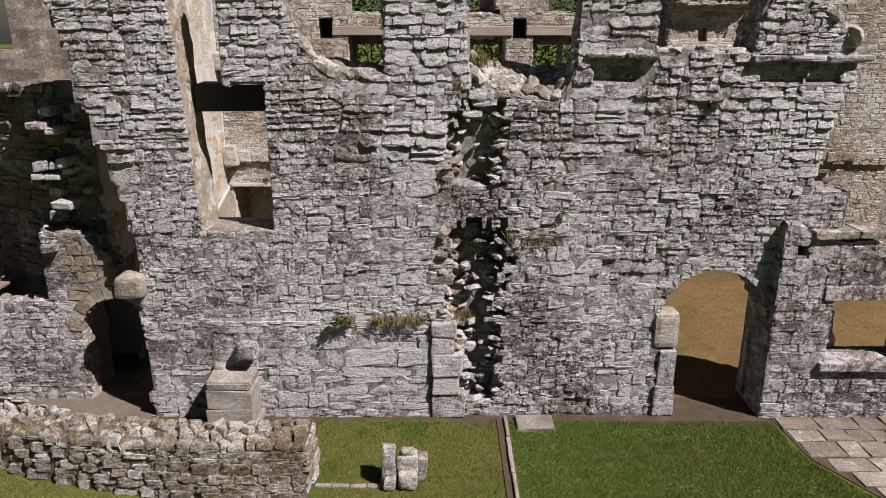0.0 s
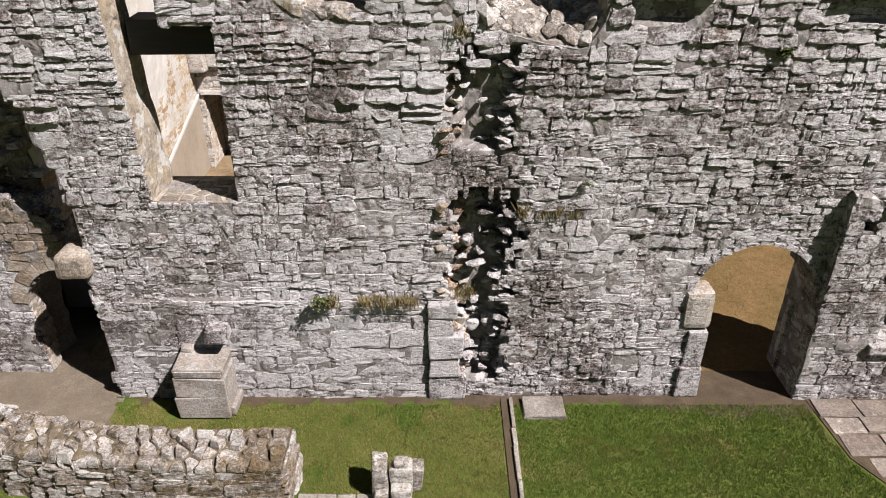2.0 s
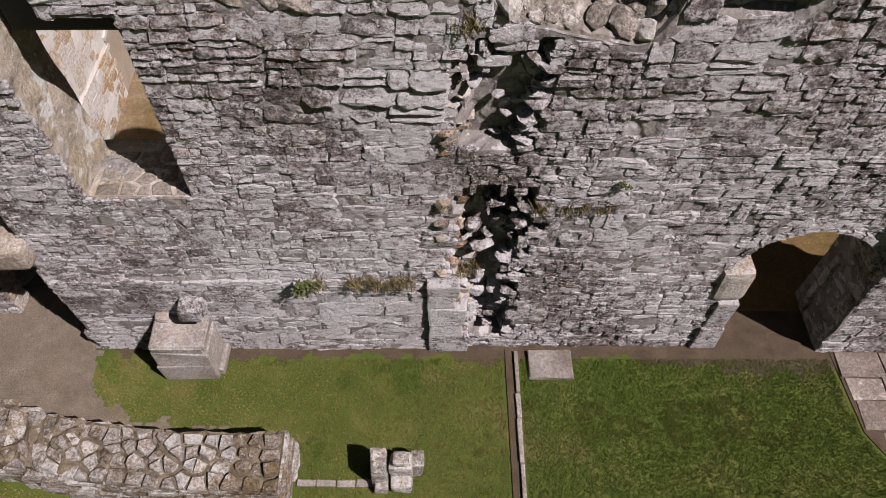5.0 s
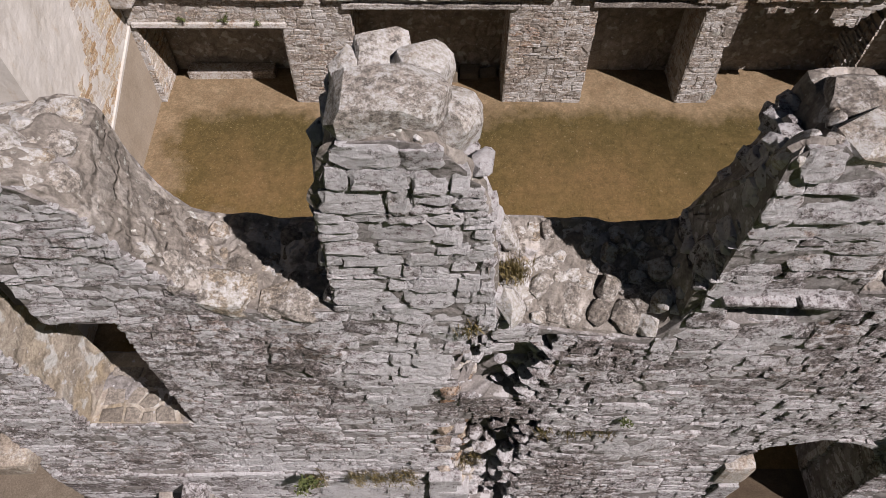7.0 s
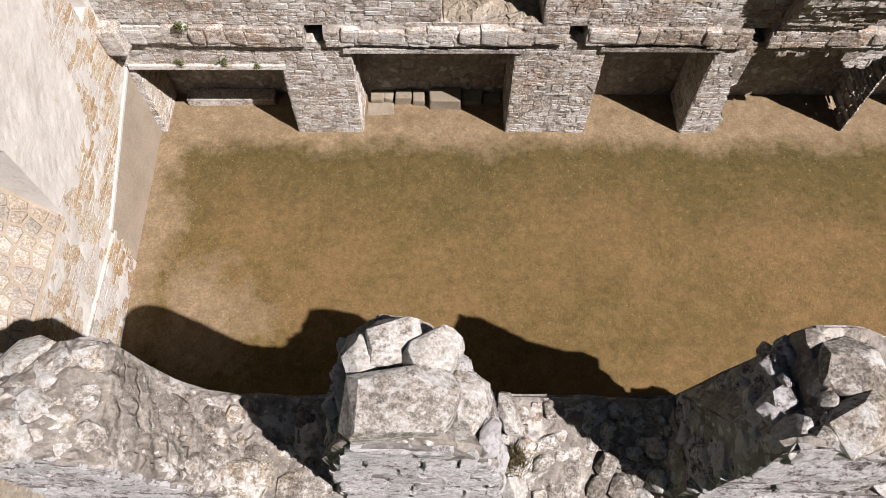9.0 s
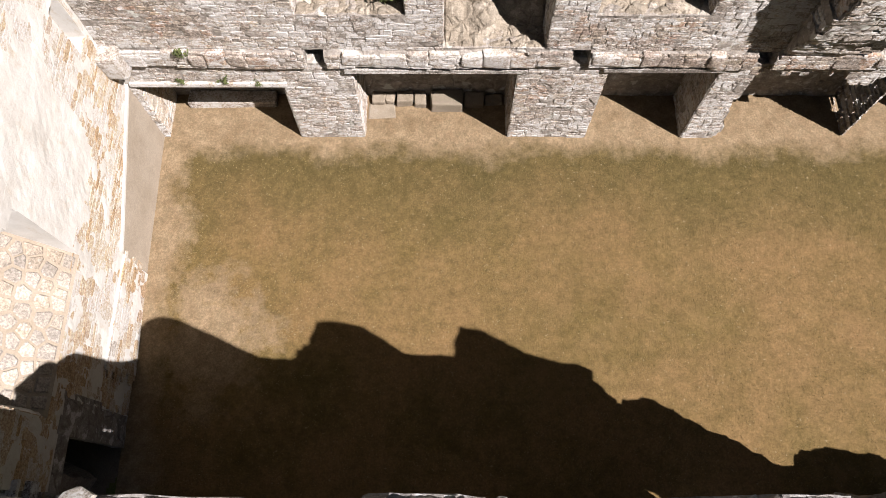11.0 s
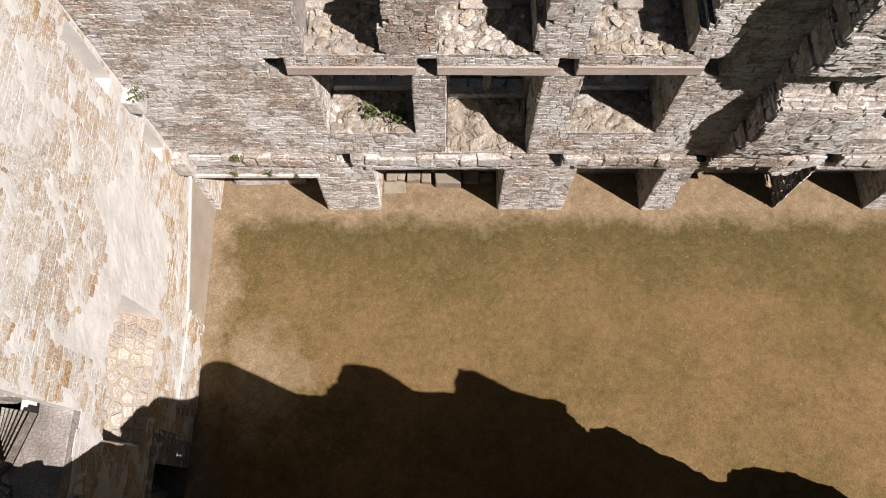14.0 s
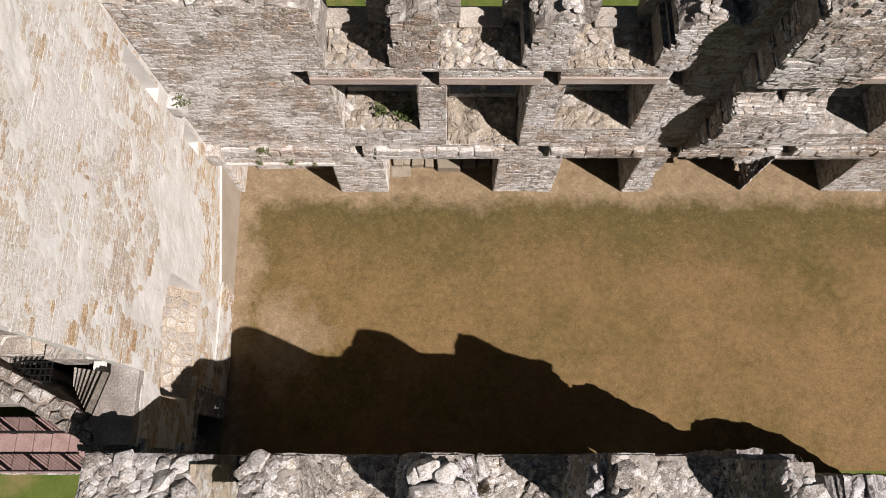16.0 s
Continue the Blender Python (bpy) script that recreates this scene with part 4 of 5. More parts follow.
ring_stones(wall_front, (4.93, 1.88), 0.975, 1.05, 11.925, 12.5, 3, 176, 15, grey_stone, "voussoir", 4)
block_part("springer", (3.86, 11.80, 1.38), (4.33, 12.3, 2.06), ring_stone, wall_front, 0.11, 0.02, 7, "pale worn springer stone")
for k, (z0, z1) in enumerate(((0.1, 0.42), (0.43, 0.8), (0.82, 1.1), (1.12, 1.52))):
    block_part("jamb_edge", (5.86, 12.42 + 0.03 * (k % 2), z0), (5.95, 12.56, z1), rubble_stone, wall_front, 0.015, 0.012, 28 + k)
block_part("jamb_stone", (3.98, 11.80, 0.62), (4.31, 12.35, 1.34), grey_stone, wall_front, 0.03, 0.02, 8)
block_part("jamb_stone", (3.93, 11.79, 0.0), (4.33, 12.35, 0.62), grey_stone, wall_front, 0.03, 0.02, 9)
for k, (x0, x1, y0, z0, h) in enumerate(((2.3, 2.95, 11.76, 6.5, 0.14), (2.97, 3.5, 11.74, 6.5, 0.15), (5.0, 5.6, 11.73, 6.48, 0.15), (5.62, 6.2, 11.72, 6.46, 0.15), (6.22, 7.0, 11.74, 6.45, 0.14))):
    block_part("ledge_slab", (x0, y0, z0), (x1, 12.1, z0 + 0.7 * h), grey_stone, wall_front, 0.03, 0.03, 20 + k)
for k, (x1, z0, z1) in enumerate(((0.42, 0.0, 0.5), (0.30, 0.5, 0.86), (0.36, 0.86, 1.3), (0.2, 1.3, 1.62), (0.26, 1.62, 1.93))):
    block_part("quoin", (-0.2, 11.71, z0), (x1, 12.0, z1 - 0.012), grey_stone, wall_front, 0.03, 0.03, 40 + k)
block_part("corbel", (-5.78, 11.62, 2.42), (-5.32, 12.1, 2.84), ring_stone, wall_front, 0.08, 0.03, 31, "rounded pale corbel stone")
block_part("boss", (-3.72, 11.52, 1.28), (-3.36, 11.85, 1.56), grey_stone, wall_front, 0.06, 0.03, 32, "broken stone boss")

rng = random.Random(77)
gash_places, gash_warm = [], []
for _ in range(130):
    x, z = rng.uniform(-0.05, 1.1), rng.uniform(0.3, 5.8)
    if gash(x, z) > 0.15:
        gash_places.append((x, 11.87 + gash(x, z) - rng.uniform(-0.02, 0.2), z))
for _ in range(130):
    z = rng.choice((rng.uniform(1.9, 3.8), rng.uniform(0.3, 1.9), rng.uniform(4.35, 5.6)))
    f = rng.random()
    gash_warm.append((-0.02 + 0.42 * f + (0.16 if z < 1.9 else 0.0), 11.87 + 0.42 * f + rng.uniform(-0.04, 0.08), z))
for _ in range(40):
    z = rng.choice((rng.uniform(0.5, 3.7), rng.uniform(4.45, 5.6)))
    gash_places.append((rng.uniform(0.86, 1.12), 11.87 + rng.uniform(0.02, 0.2), z))
for _ in range(14):
    gash_places.append((rng.uniform(0.3, 0.95), 11.85 + rng.uniform(0.12, 0.34), rng.uniform(0.1, 1.0)))


def front_cap(x, y):
    f = max(0.0, min(1.0, (y - 11.88) / (front_deep(x, 5) - 0.06)))
    return front_top(x) + (front_top_back(x) - front_top(x)) * f


cap_mortar = mortar_material("grey_brown_capping_mortar", (0.48, 0.445, 0.40), (0.28, 0.25, 0.215), (0.36, 0.325, 0.285), 4.0)


def capping(name, a, b, seed):
    """Mortar-bedded rubble that caps the broken wall: stones swell out of it, square to its slope."""
    xs = [a]
    while xs[-1] < b:
        run = abs(front_cap(xs[-1] + 0.03, 12.4) - front_cap(xs[-1], 12.4)) / 0.03
        xs.append(xs[-1] + 0.045 / math.hypot(1.0, min(run, 3.0)))
    xs[-1] = b
    ys = [11.855 + k * 0.97 / 24 for k in range(25)]
    verts, faces = [], []
    for x in xs:
        for k, y in enumerate(ys):
            p = Vector((x, y, front_cap(x, y)))
            slope_x = max(-2.0, min(2.0, (front_cap(x + 0.06, y) - front_cap(x - 0.06, y)) / 0.12))
            slope_y = max(-2.0, min(2.0, (front_cap(x, y + 0.06) - front_cap(x, y - 0.06)) / 0.12))
            out = Vector((-slope_x, -slope_y, 1)).normalized()
            near = noise.voronoi(Vector((p.x * 3.1, p.y * 3.6, p.z * 3.1 + seed)))[0]
            fine = noise.voronoi(Vector((p.x * 8, p.y * 8, p.z * 8 + seed)))[0]
            swell = 0.01 + 0.035 * min(1.0, (near[1] - near[0]) * 2.6) + 0.015 * min(1.0, (fine[1] - fine[0]) * 3) + 0.03 * noise.noise(p * 2.2)
            if k in (0, 24) or x in (xs[0], xs[-1]):
                swell = -0.05
            verts.append(p + out * swell)
    n = len(ys)
    for i in range(len(xs) - 1):
        for k in range(n - 1):
            x, y = (xs[i] + xs[i + 1]) / 2, (ys[k] + ys[k + 1]) / 2
            z = front_cap(x, y)
            if front_solid(x, z - 0.15) and y < 11.87 + front_deep(x, z):
                faces.append((i * n + k, (i + 1) * n + k, (i + 1) * n + k + 1, i * n + k + 1))
    add(name, mesh_of(name, verts, faces, cap_mortar), wall_front)


for k, (a, b) in enumerate(((-6.35, -0.97), (-0.95, 0.43), (0.45, 2.19), (2.23, 3.43), (3.47, 5.03), (5.07, 6.85))):
    capping("capping", a, b, k * 3.3)


def bedded(x0, x1, seed, sizes, count, apart=0.72, lift=0.08):
    """Rubble bedded in the wall's broken top, each stone square to the slope that it lies on and clear of its neighbours."""
    rng = random.Random(seed)
    out, kept = [], []
    for k in range(count * 12):
        if len(out) >= count:
            break
        s = sizes[0] + (sizes[1] - sizes[0]) * rng.random() ** 1.6 * (1 - k / (count * 12))
        x, y = rng.uniform(x0, x1), rng.uniform(11.93, 12.9)
        z = front_cap(x, y)
        if not (front_solid(x, z - 0.15) and front_solid(x, z - 0.4) and y < (11.74 if x < 2 else 11.66) + front_deep(x, z)):
            continue
        slope_x = max(-1.6, min(1.6, (front_cap(x + 0.1, y) - front_cap(x - 0.1, y)) / 0.2))
        slope_y = max(-1.0, min(1.0, (front_cap(x, y + 0.1) - front_cap(x, y - 0.1)) / 0.2))
        if abs(front_cap(x + 0.1, y) - front_cap(x - 0.1, y)) > 0.45:
            continue
        p = Vector((x, y, z))
        if any((p - q).length < (s + r) * 0.5 * apart for q, r in kept):
            continue
        kept.append((p, s))
        up = Vector((-slope_x, -slope_y, 1)).normalized()
        turn = up.to_track_quat("Z", "Y").to_matrix().to_4x4() @ Euler((rng.gauss(0, 0.16), rng.gauss(0, 0.16), rng.uniform(0, 6.28))).to_matrix().to_4x4()
        out.append((rng.randrange(10), Matrix.Translation(p + up * s * rng.uniform(0.0, lift)) @ turn @ Matrix.Diagonal((s * rng.uniform(0.95, 1.3), s * rng.uniform(0.85, 1.1), s * rng.uniform(0.4, 0.6), 1))))
    return out


front_rubble = bedded(-6.3, -3.1, 12, (0.16, 0.44), 110) + bedded(-3.1, -0.98, 13, (0.10, 0.34), 70) + bedded(-0.9, 0.3, 14, (0.12, 0.28), 18, 0.8, 0.08) + bedded(0.45, 2.15, 15, (0.13, 0.38), 60, 0.8, 0.3)
front_rubble += bedded(2.3, 3.42, 16, (0.14, 0.4), 34, 0.8, 0.1) + bedded(3.48, 5.02, 17, (0.14, 0.36), 50) + bedded(5.08, 6.8, 18, (0.14, 0.45), 50)



def face_rocks(front, back, z0, z1, n, seed, sizes=(0.12, 0.3)):
    """Broken stones that stand out of a torn side of the wall; front and back give its place in x by height."""
    rng = random.Random(seed)
    out = []
    for _ in range(n):
        z, f, s = rng.uniform(z0, z1), rng.uniform(0.04, 0.88), rng.uniform(*sizes)
        x = between(z, front) * (1 - f) + between(z, back) * f
        turn = Euler((rng.gauss(0, 0.15), rng.gauss(0, 0.15), rng.gauss(0, 0.25))).to_matrix().to_4x4()
        out.append((rng.randrange(10), Matrix.Translation((x + rng.uniform(-0.03, 0.03), 11.92 + 0.86 * f, z)) @ turn @ Matrix.Diagonal((s * 0.7, s * rng.uniform(0.9, 1.5), s * rng.uniform(0.45, 0.8), 1))))
    return out


side_rocks = face_rocks([(6.2, 2.14), (6.7, 2.21), (8.6, 2.26)], [(6.3, 2.22), (7.0, 2.42), (7.5, 2.58), (8.4, 2.64)], 5.95, 8.1, 170, 71, (0.14, 0.32))
side_rocks += face_rocks([(6.3, -0.96), (7.7, -0.95), (8.4, -0.8)], [(6.4, -0.96), (7.2, -0.93), (8.2, -0.75)], 6.4, 8.3, 60, 72)
side_rocks += face_rocks([(6.3, 0.43), (7.6, 0.33), (8.1, 0.25), (8.4, 0.1)], [(6.5, 0.36), (7.0, 0.18), (7.7, 0.02), (8.4, -0.18)], 6.4, 8.2, 60, 73)
side_rocks += face_rocks([(6.6, 5.05), (7.0, 5.1), (7.6, 5.3), (8.2, 5.55)], [(6.5, 5.03), (7.0, 5.1), (7.6, 5.35), (8.15, 5.6)], 6.6, 7.9, 60, 74, (0.1, 0.2))

# ---- details of the hall's far wall ----
far_reveals, sunny_reveals = [], []
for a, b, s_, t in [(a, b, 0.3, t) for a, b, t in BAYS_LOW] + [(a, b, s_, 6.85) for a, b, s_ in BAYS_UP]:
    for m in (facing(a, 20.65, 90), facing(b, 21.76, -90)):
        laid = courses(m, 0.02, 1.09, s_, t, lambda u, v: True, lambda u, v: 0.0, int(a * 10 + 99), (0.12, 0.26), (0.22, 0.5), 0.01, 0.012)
        # bay sides turned to the sun take paler stone: sunlight put into their colour
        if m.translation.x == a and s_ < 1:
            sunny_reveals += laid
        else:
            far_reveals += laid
sill_rubble = mortar_material("buff_rubble_sill", (0.40, 0.352, 0.282), (0.36, 0.305, 0.235), (0.40, 0.345, 0.27), 4.4)


def heaped_sill(a, b, y0, y1, z, rise, seed):
    """Worn rubble bed of a bay: stones swell out of the earth, and it climbs towards the back."""
    nx, ny = int((b - a) / 0.055) + 1, int((y1 - y0) / 0.055) + 1
    verts, faces = [], []
    for i in range(nx + 1):
        for k in range(ny + 1):
            x, y = a + (b - a) * i / nx, y0 + (y1 - y0) * k / ny
            near = noise.voronoi(Vector((x * 3.6, y * 3.6, seed)))[0]
            climb = rise * max(0.0, min(1.0, ((y - y0) / (y1 - y0) - 0.38 + 0.25 * noise.noise((x * 2.2, y * 2.2, seed))) * 1.9))
            up = 0.005 + 0.06 * min(1.0, (near[1] - near[0]) * 2.2) + 0.05 * noise.noise((x * 2, y * 2, seed + 5)) + climb
            verts.append(Vector((x, y, z + (up if 0 < i < nx and 0 < k else -0.03 + climb))))
    for i in range(nx):
        for k in range(ny):
            q = i * (ny + 1) + k
            faces.append((q, q + ny + 1, q + ny + 2, q + 1))
    add("sill_bed", mesh_of("sill_bed", verts, faces, sill_rubble), wall_far, "worn buff rubble bed of a window sill")


sill_earth = ground_material("earthy_sill_mortar", [(0.3, (0.31, 0.255, 0.185)), (0.55, (0.41, 0.345, 0.26)), (0.75, (0.50, 0.445, 0.365))], (0.35, 0.295, 0.22), 0.5, (0.62, 0.58, 0.52), 2.4)
sill_places = []
rng = random.Random(19)
for k, (a, b, s_, y1) in enumerate([(a, b, s_, 21.74) for a, b, s_ in BAYS_UP] + [(a, b, 7.42, 21.74) for a, b in BAYS_TOP]):
    rise = 0.55 if k == 1 else 0.0
    heaped_sill(a + 0.005, b - 0.005, 20.66, y1, s_, rise, 4.7 * k)
    for _ in range(10 if k < 4 else 30):
        y = rng.uniform(20.74, y1 - 0.1)
        sill_places.append((rng.uniform(a + 0.14, b - 0.14), y, s_ + 0.02 + rise * max(0.0, min(1.0, (y - 21.1) * 1.6))))
for k, c in enumerate(TOP_LIGHTS):
    block_part("head_slab", (c - 0.72, 21.68, 8.415), (c + 0.78, 22.16, 8.54), pale_cobble, wall_far, 0.03, 0.02, 420 + k, "pale slab over a small top window")
    block_part("foot_slab", (c - 0.50, 21.62, 7.42), (c + 0.48, 22.14, 7.53), pale_cobble, wall_far, 0.03, 0.02, 430 + k, "pale slab under a small top window")
for k, (a, b) in enumerate(((-3.1, -0.66), (-0.28, 1.96), (2.34, 4.71), (8.3, 11.0))):
    block_part("timber_lintel", (a, 20.60, 6.86), (b, 20.98, 7.1), timber, wall_far, 0.015, 0.012, 80 + k, "silvered oak lintel")
for k, (a, b, z) in enumerate(((-6.3, -3.2, 2.55), (-2.0, 1.5, 3.0), (2.95, 5.35, 3.05), (8.78, 11.45, 2.95))):
    block_part("stone_lintel", (a, 20.58, z), (b, 20.9, z + 0.11), rubble_stone if k else hall_stone, wall_far, 0.015, 0.01, 90 + k)
rng = random.Random(31)
x = -6.3
while x < 12.5:
    w = rng.uniform(0.3, 0.62)
    if not any(x - 0.2 < c < x + w + 0.2 for c in (-2.5, 2.43, 5.89, 8.9)) and not (5.7 < x < 6.6):
        block_part("string_stone", (x, 20.50 + rng.uniform(0, 0.04), 3.3 + rng.uniform(-0.03, 0.04)), (x + w - 0.008, 20.8, 3.66 + rng.uniform(-0.09, 0.02)), hall_stone, wall_far, 0.05, 0.03, int(x * 50) + 900)
    x += w
for k, (a, b, s_) in enumerate([(a, b, max(s_, 4.3)) for a, b, s_ in BAYS_UP]):
    c = (a + b) / 2
    win = new("window_%d" % (k + 1))
    tagged(win, "two-light stone window opening without glass", "window", "", "structure")
    block_part("mullion", (c - 0.08, 21.82, s_ + 0.1), (c + 0.08, 22.0, 6.62), hall_stone, win, 0.02, 0.008, 110 + k)
    block_part("window_sill", (a + 0.08, 21.72, s_ + 0.02), (b - 0.08, 22.14, s_ + 0.2), hall_stone, win, 0.02, 0.01, 120 + k)
    if k < 3:
        for off in (-0.42, 0.42):
            block_part("bar", (c + off - 0.012, 21.9, s_ + 0.15), (c + off + 0.012, 21.925, 6.62), iron, win, 0, 0, 0)
# stone bench in the middle bay
bench = tagged(new("stone_bench"), "low bench of broken buff stone blocks in a window bay", "bench")
x = -1.75
for k, (w, deep, up, gap) in enumerate(((0.34, 21.46, 0.66, 0), (0.22, 21.5, 0.64, 0), (0.40, 21.44, 0.69, 0.01), (0.30, 21.42, 0.67, 0.09), (0.74, 21.3, 0.76, 0.02), (0.46, 21.4, 0.68, 0.0), (0.42, 21.46, 0.62, 0.0))):
    block_part("block", (x, deep, 0.3), (x + w - 0.006, 21.74, up), sill_earth, bench, 0.04, 0.035, 130 + k)
    x += w + gap
for k, (a, b, y, up) in enumerate(((-1.82, -1.2, 21.12, 0.50), (-1.19, -0.62, 21.16, 0.49), (-0.6, 0.35, 21.2, 0.42))):
    block_part("step", (a, y, 0.28), (b, 21.5, up), sill_earth, bench, 0.04, 0.03, 140 + k)
block_part("step", (-5.9, 21.4, 0.4), (-3.9, 21.74, 0.72), hall_stone, wall_far, 0.03, 0.02, 141)
# corner blocks at the end wall
for k, (z0, z1, out) in enumerate(((3.2, 3.8, 0.42), (5.9, 6.4, 0.32))):
    block_part("corner_corbel", (-6.42, 20.3, z0), (-6.42 + out, 20.66, z1), hall_stone, wall_left, 0.05, 0.03, 150 + k)
# chimney breast corbelled out from the far wall
BREAST = [(3.6, 0.05), (4.67, 0.45), (5.5, 0.62), (6.5, 0.64), (6.8, 0.3), (7.4, 0.28), (7.7, 0.6), (9.0, 0.85), (11.0, 0.85)]


def breast_out(x, z):
    return -between(z, BREAST) + noise.noise((x * 1.5, z * 1.5, 8)) * 0.05


def breast_top(x):
    return between(x, [(5.9, 10.6), (7.0, 10.9), (8.3, 10.2)]) + rag(x, 9, 0.08, 4)


def breast_solid(x, z):
    return z > 3.6 + 0.9 * max(0.0, x - 7.4) and x > 6.2 + rag(5, z, 0.08, 4) and not (7.05 < x < 7.3 and 6.7 < z < 7.1)


wall_breast = wall_core("wall_breast", FAR, lines(5.85, 8.25, 0.1, [7.05, 7.3]), lines(3.5, 11.2, 0.1, [6.7, 7.1]), breast_solid, breast_out, 0.3, hall_core, 0.03, "chimney breast of buff stone corbelled out of the hall wall", top=breast_top)
breast_stones = courses(FAR, 6.1, 8.25, 3.6, 11.0, lambda x, z: z < breast_top(x) and breast_solid(x, z), breast_out, 61, (0.09, 0.2), (0.14, 0.46), 0.0, 0.014, wild=0.8)
breast_stones += courses(facing(6.22, 20.65, -90), 0.0, 1.0, 3.6, 10.6, lambda u, z: u < between(z, BREAST) - 0.03, lambda u, z: 0.0, 62, (0.1, 0.22), (0.16, 0.5), proud=0.03)
breast_rubble = [(rng.uniform(6.3, 8.2), 20.6 - rng.uniform(0, 0.8), 10.6) for _ in range(40)]
far_rubble = []
for _ in range(420):
    x, y = rng.uniform(-6.3, 12.5), rng.uniform(20.7, 22.05)
    in_bay = any(a < x < b for a, b in BAYS_TOP)
    z = 7.42 if in_bay else between(x, FAR_TOP) - 0.02
    if in_bay and rng.random() < 0.8:
        continue
    far_rubble.append((x, y, z))

# ---- stair turret beside the front wall ----
TURRET = facing(0, 12.45, 0)


def turret_top(x):
    return between(x, [(-12, 1.9), (-7.46, 2.05), (-7.44, 3.4), (-6.75, 3.4), (-6.2, 3.0), (-6.05, 2.5), (-5.3, 2.2)]) + rag(x, 3, 0.06, 5)


def turret_solid(x, z):
    if z < 1.42:
        return not -6.92 < x < -5.5
    return (x + 6.21) ** 2 + (z - 1.42) ** 2 > 0.71 ** 2


wall_turret = wall_core("wall_turret", TURRET, lines(-12, -5.3, 0.1, [-6.92, -5.5, -7.45]), lines(-0.1, 3.6, 0.1, [1.42]), turret_solid, lambda x, z: 0.0, 0.36, grey_core, 0.02, "low broken turret wall with a round-arched doorway", top=turret_top)
turret_stones = courses(TURRET, -12, -5.3, -0.05, 3.5, lambda x, z: z < turret_top(x) and turret_solid(x, z) and (x + 6.21) ** 2 + (z - 1.42) ** 2 > 0.9 ** 2 * (z > 1.42), lambda x, z: 0.0, 33, (0.12, 0.26), (0.2, 0.6), 0.006, 0.016, wild=0.7)
turret_jamb = courses(facing(-6.92, 12.45, 90), 0.0, 0.36, 0.0, 1.42, lambda u, z: True, lambda u, z: -0.06 if 0.6 < z < 1.1 else 0.0, 34, (0.2, 0.34), (0.3, 0.6), 0.012, 0.03)
ring_stones(wall_turret, (-6.21, 1.42), 0.70, 0.92, 12.42, 12.85, 3, 177, 12, ring_stone, "voussoir", 6)
turret_rubble = [(rng.uniform(-7.45, -5.7), 12.5 + rng.uniform(0, 0.3), 0) for _ in range(22)]
turret_rubble = [(x, y, turret_top(x) - 0.03) for x, y, z in turret_rubble]
turret_rubble += [(x, 12.5 + rng.uniform(0, 0.28), turret_top(x) - 0.04) for x in [rng.uniform(-11, -5.6) for _ in range(60)]]
# teeth of the broken facing
# block added over the passage to keep sunlight out of the doorway
wall_core("wall_sun_block", facing(0, 12.82, 0), lines(-7.55, -6.42, 0.15, []), lines(2.2, 3.1, 0.15, []), lambda x, z: True, lambda x, z: 0.1 * noise.noise((x * 3, z * 3, 2)), 1.7, grey_core, 0.03, "added block that keeps the sun out of the turret passage")
left_end = courses(facing(0, 13.0, 0), -7.6, -6.42, 2.6, 5.8, lambda x, z: True, lambda x, z: 0.0, 36, (0.12, 0.26), (0.2, 0.5), 0.0, 0.08, wild=1.3)
teeth = tagged(new("wall_teeth", None), "toothing stones standing out of a broken turret wall", "stones")
for k in range(26):
    x, z = -6.5 - rng.uniform(0, 0.9), rng.uniform(3.0, 5.6)
    out = rng.uniform(0.5, 0.75) if k % 2 and x < -6.65 else rng.uniform(0.1, 0.35)
    block_part("stone", (x, 12.98 - out, z), (x + rng.uniform(0.16, 0.34), 13.15, z + rng.uniform(0.1, 0.2)), grey_stone, teeth, 0.02, 0.02, 200 + k)
# back and upper turret walls: their shade is put into this darker stone colour
BACK = facing(-11.0, 15.0, -27.1)
wall_turret_back = wall_core("wall_turret_back", BACK, lines(-2.5, 4.45, 0.15, []), lines(-0.1, 5.9, 0.15, []), lambda u, z: True, lambda u, z: 0.0, 0.4, flag_and_shade_stone, 0.03, "shaded slanting wall of the broken turret")
turret_back_stones = courses(BACK, -1.0, 4.45, 2.0, 5.9, lambda u, z: True, lambda u, z: 0.0, 35, (0.14, 0.26), (0.2, 0.55), proud=0.04)
wall_core("wall_turret_cheek", facing(-6.5, 12.95, 90), lines(0.0, 0.6, 0.15, []), lines(2.3, 5.4, 0.15, []), lambda u, z: True, lambda u, z: 0.0, 0.3, grey_core, 0.05, "ragged inner side of the broken turret")
wall_core("wall_turret_upper", facing(0, 15.3, 0), lines(-14, -6.6, 0.2, [-9.9, -9.0, -7.65]), lines(-0.1, 10.5, 0.2, [6.6, 7.6]), lambda x, z: not (-9.9 < x < -9.0 and 6.6 < z < 7.6) and (x < -7.65 or z > 5.7), lambda x, z: 0.0, 0.6, flag_and_shade_stone, 0.03, "upper turret wall with a small square window")
slab = tagged(new("floor_turret"), "broken upper floor of the turret edged with pale stones", "floor", "", "structure")
block_part("floor_bed", (-14, 14.85, 5.0), (-8.55, 15.3, 5.62), hall_core, slab, 0.02, 0.01, 230)
block_part("floor_bed", (-14, 13.9, 4.2), (-9.45, 14.85, 5.5), hall_core, slab, 0.02, 0.01, 231)
bm = bmesh.new()
prism(bm, [(-7.28, 13.5), (-7.1, 13.02), (-6.41, 13.02), (-6.41, 15.28), (-7.05, 15.28), (-7.0, 14.43)], 5.6, 6.07)
bmesh.ops.bevel(bm, geom=list(bm.edges), offset=0.02, segments=1, affect="EDGES")
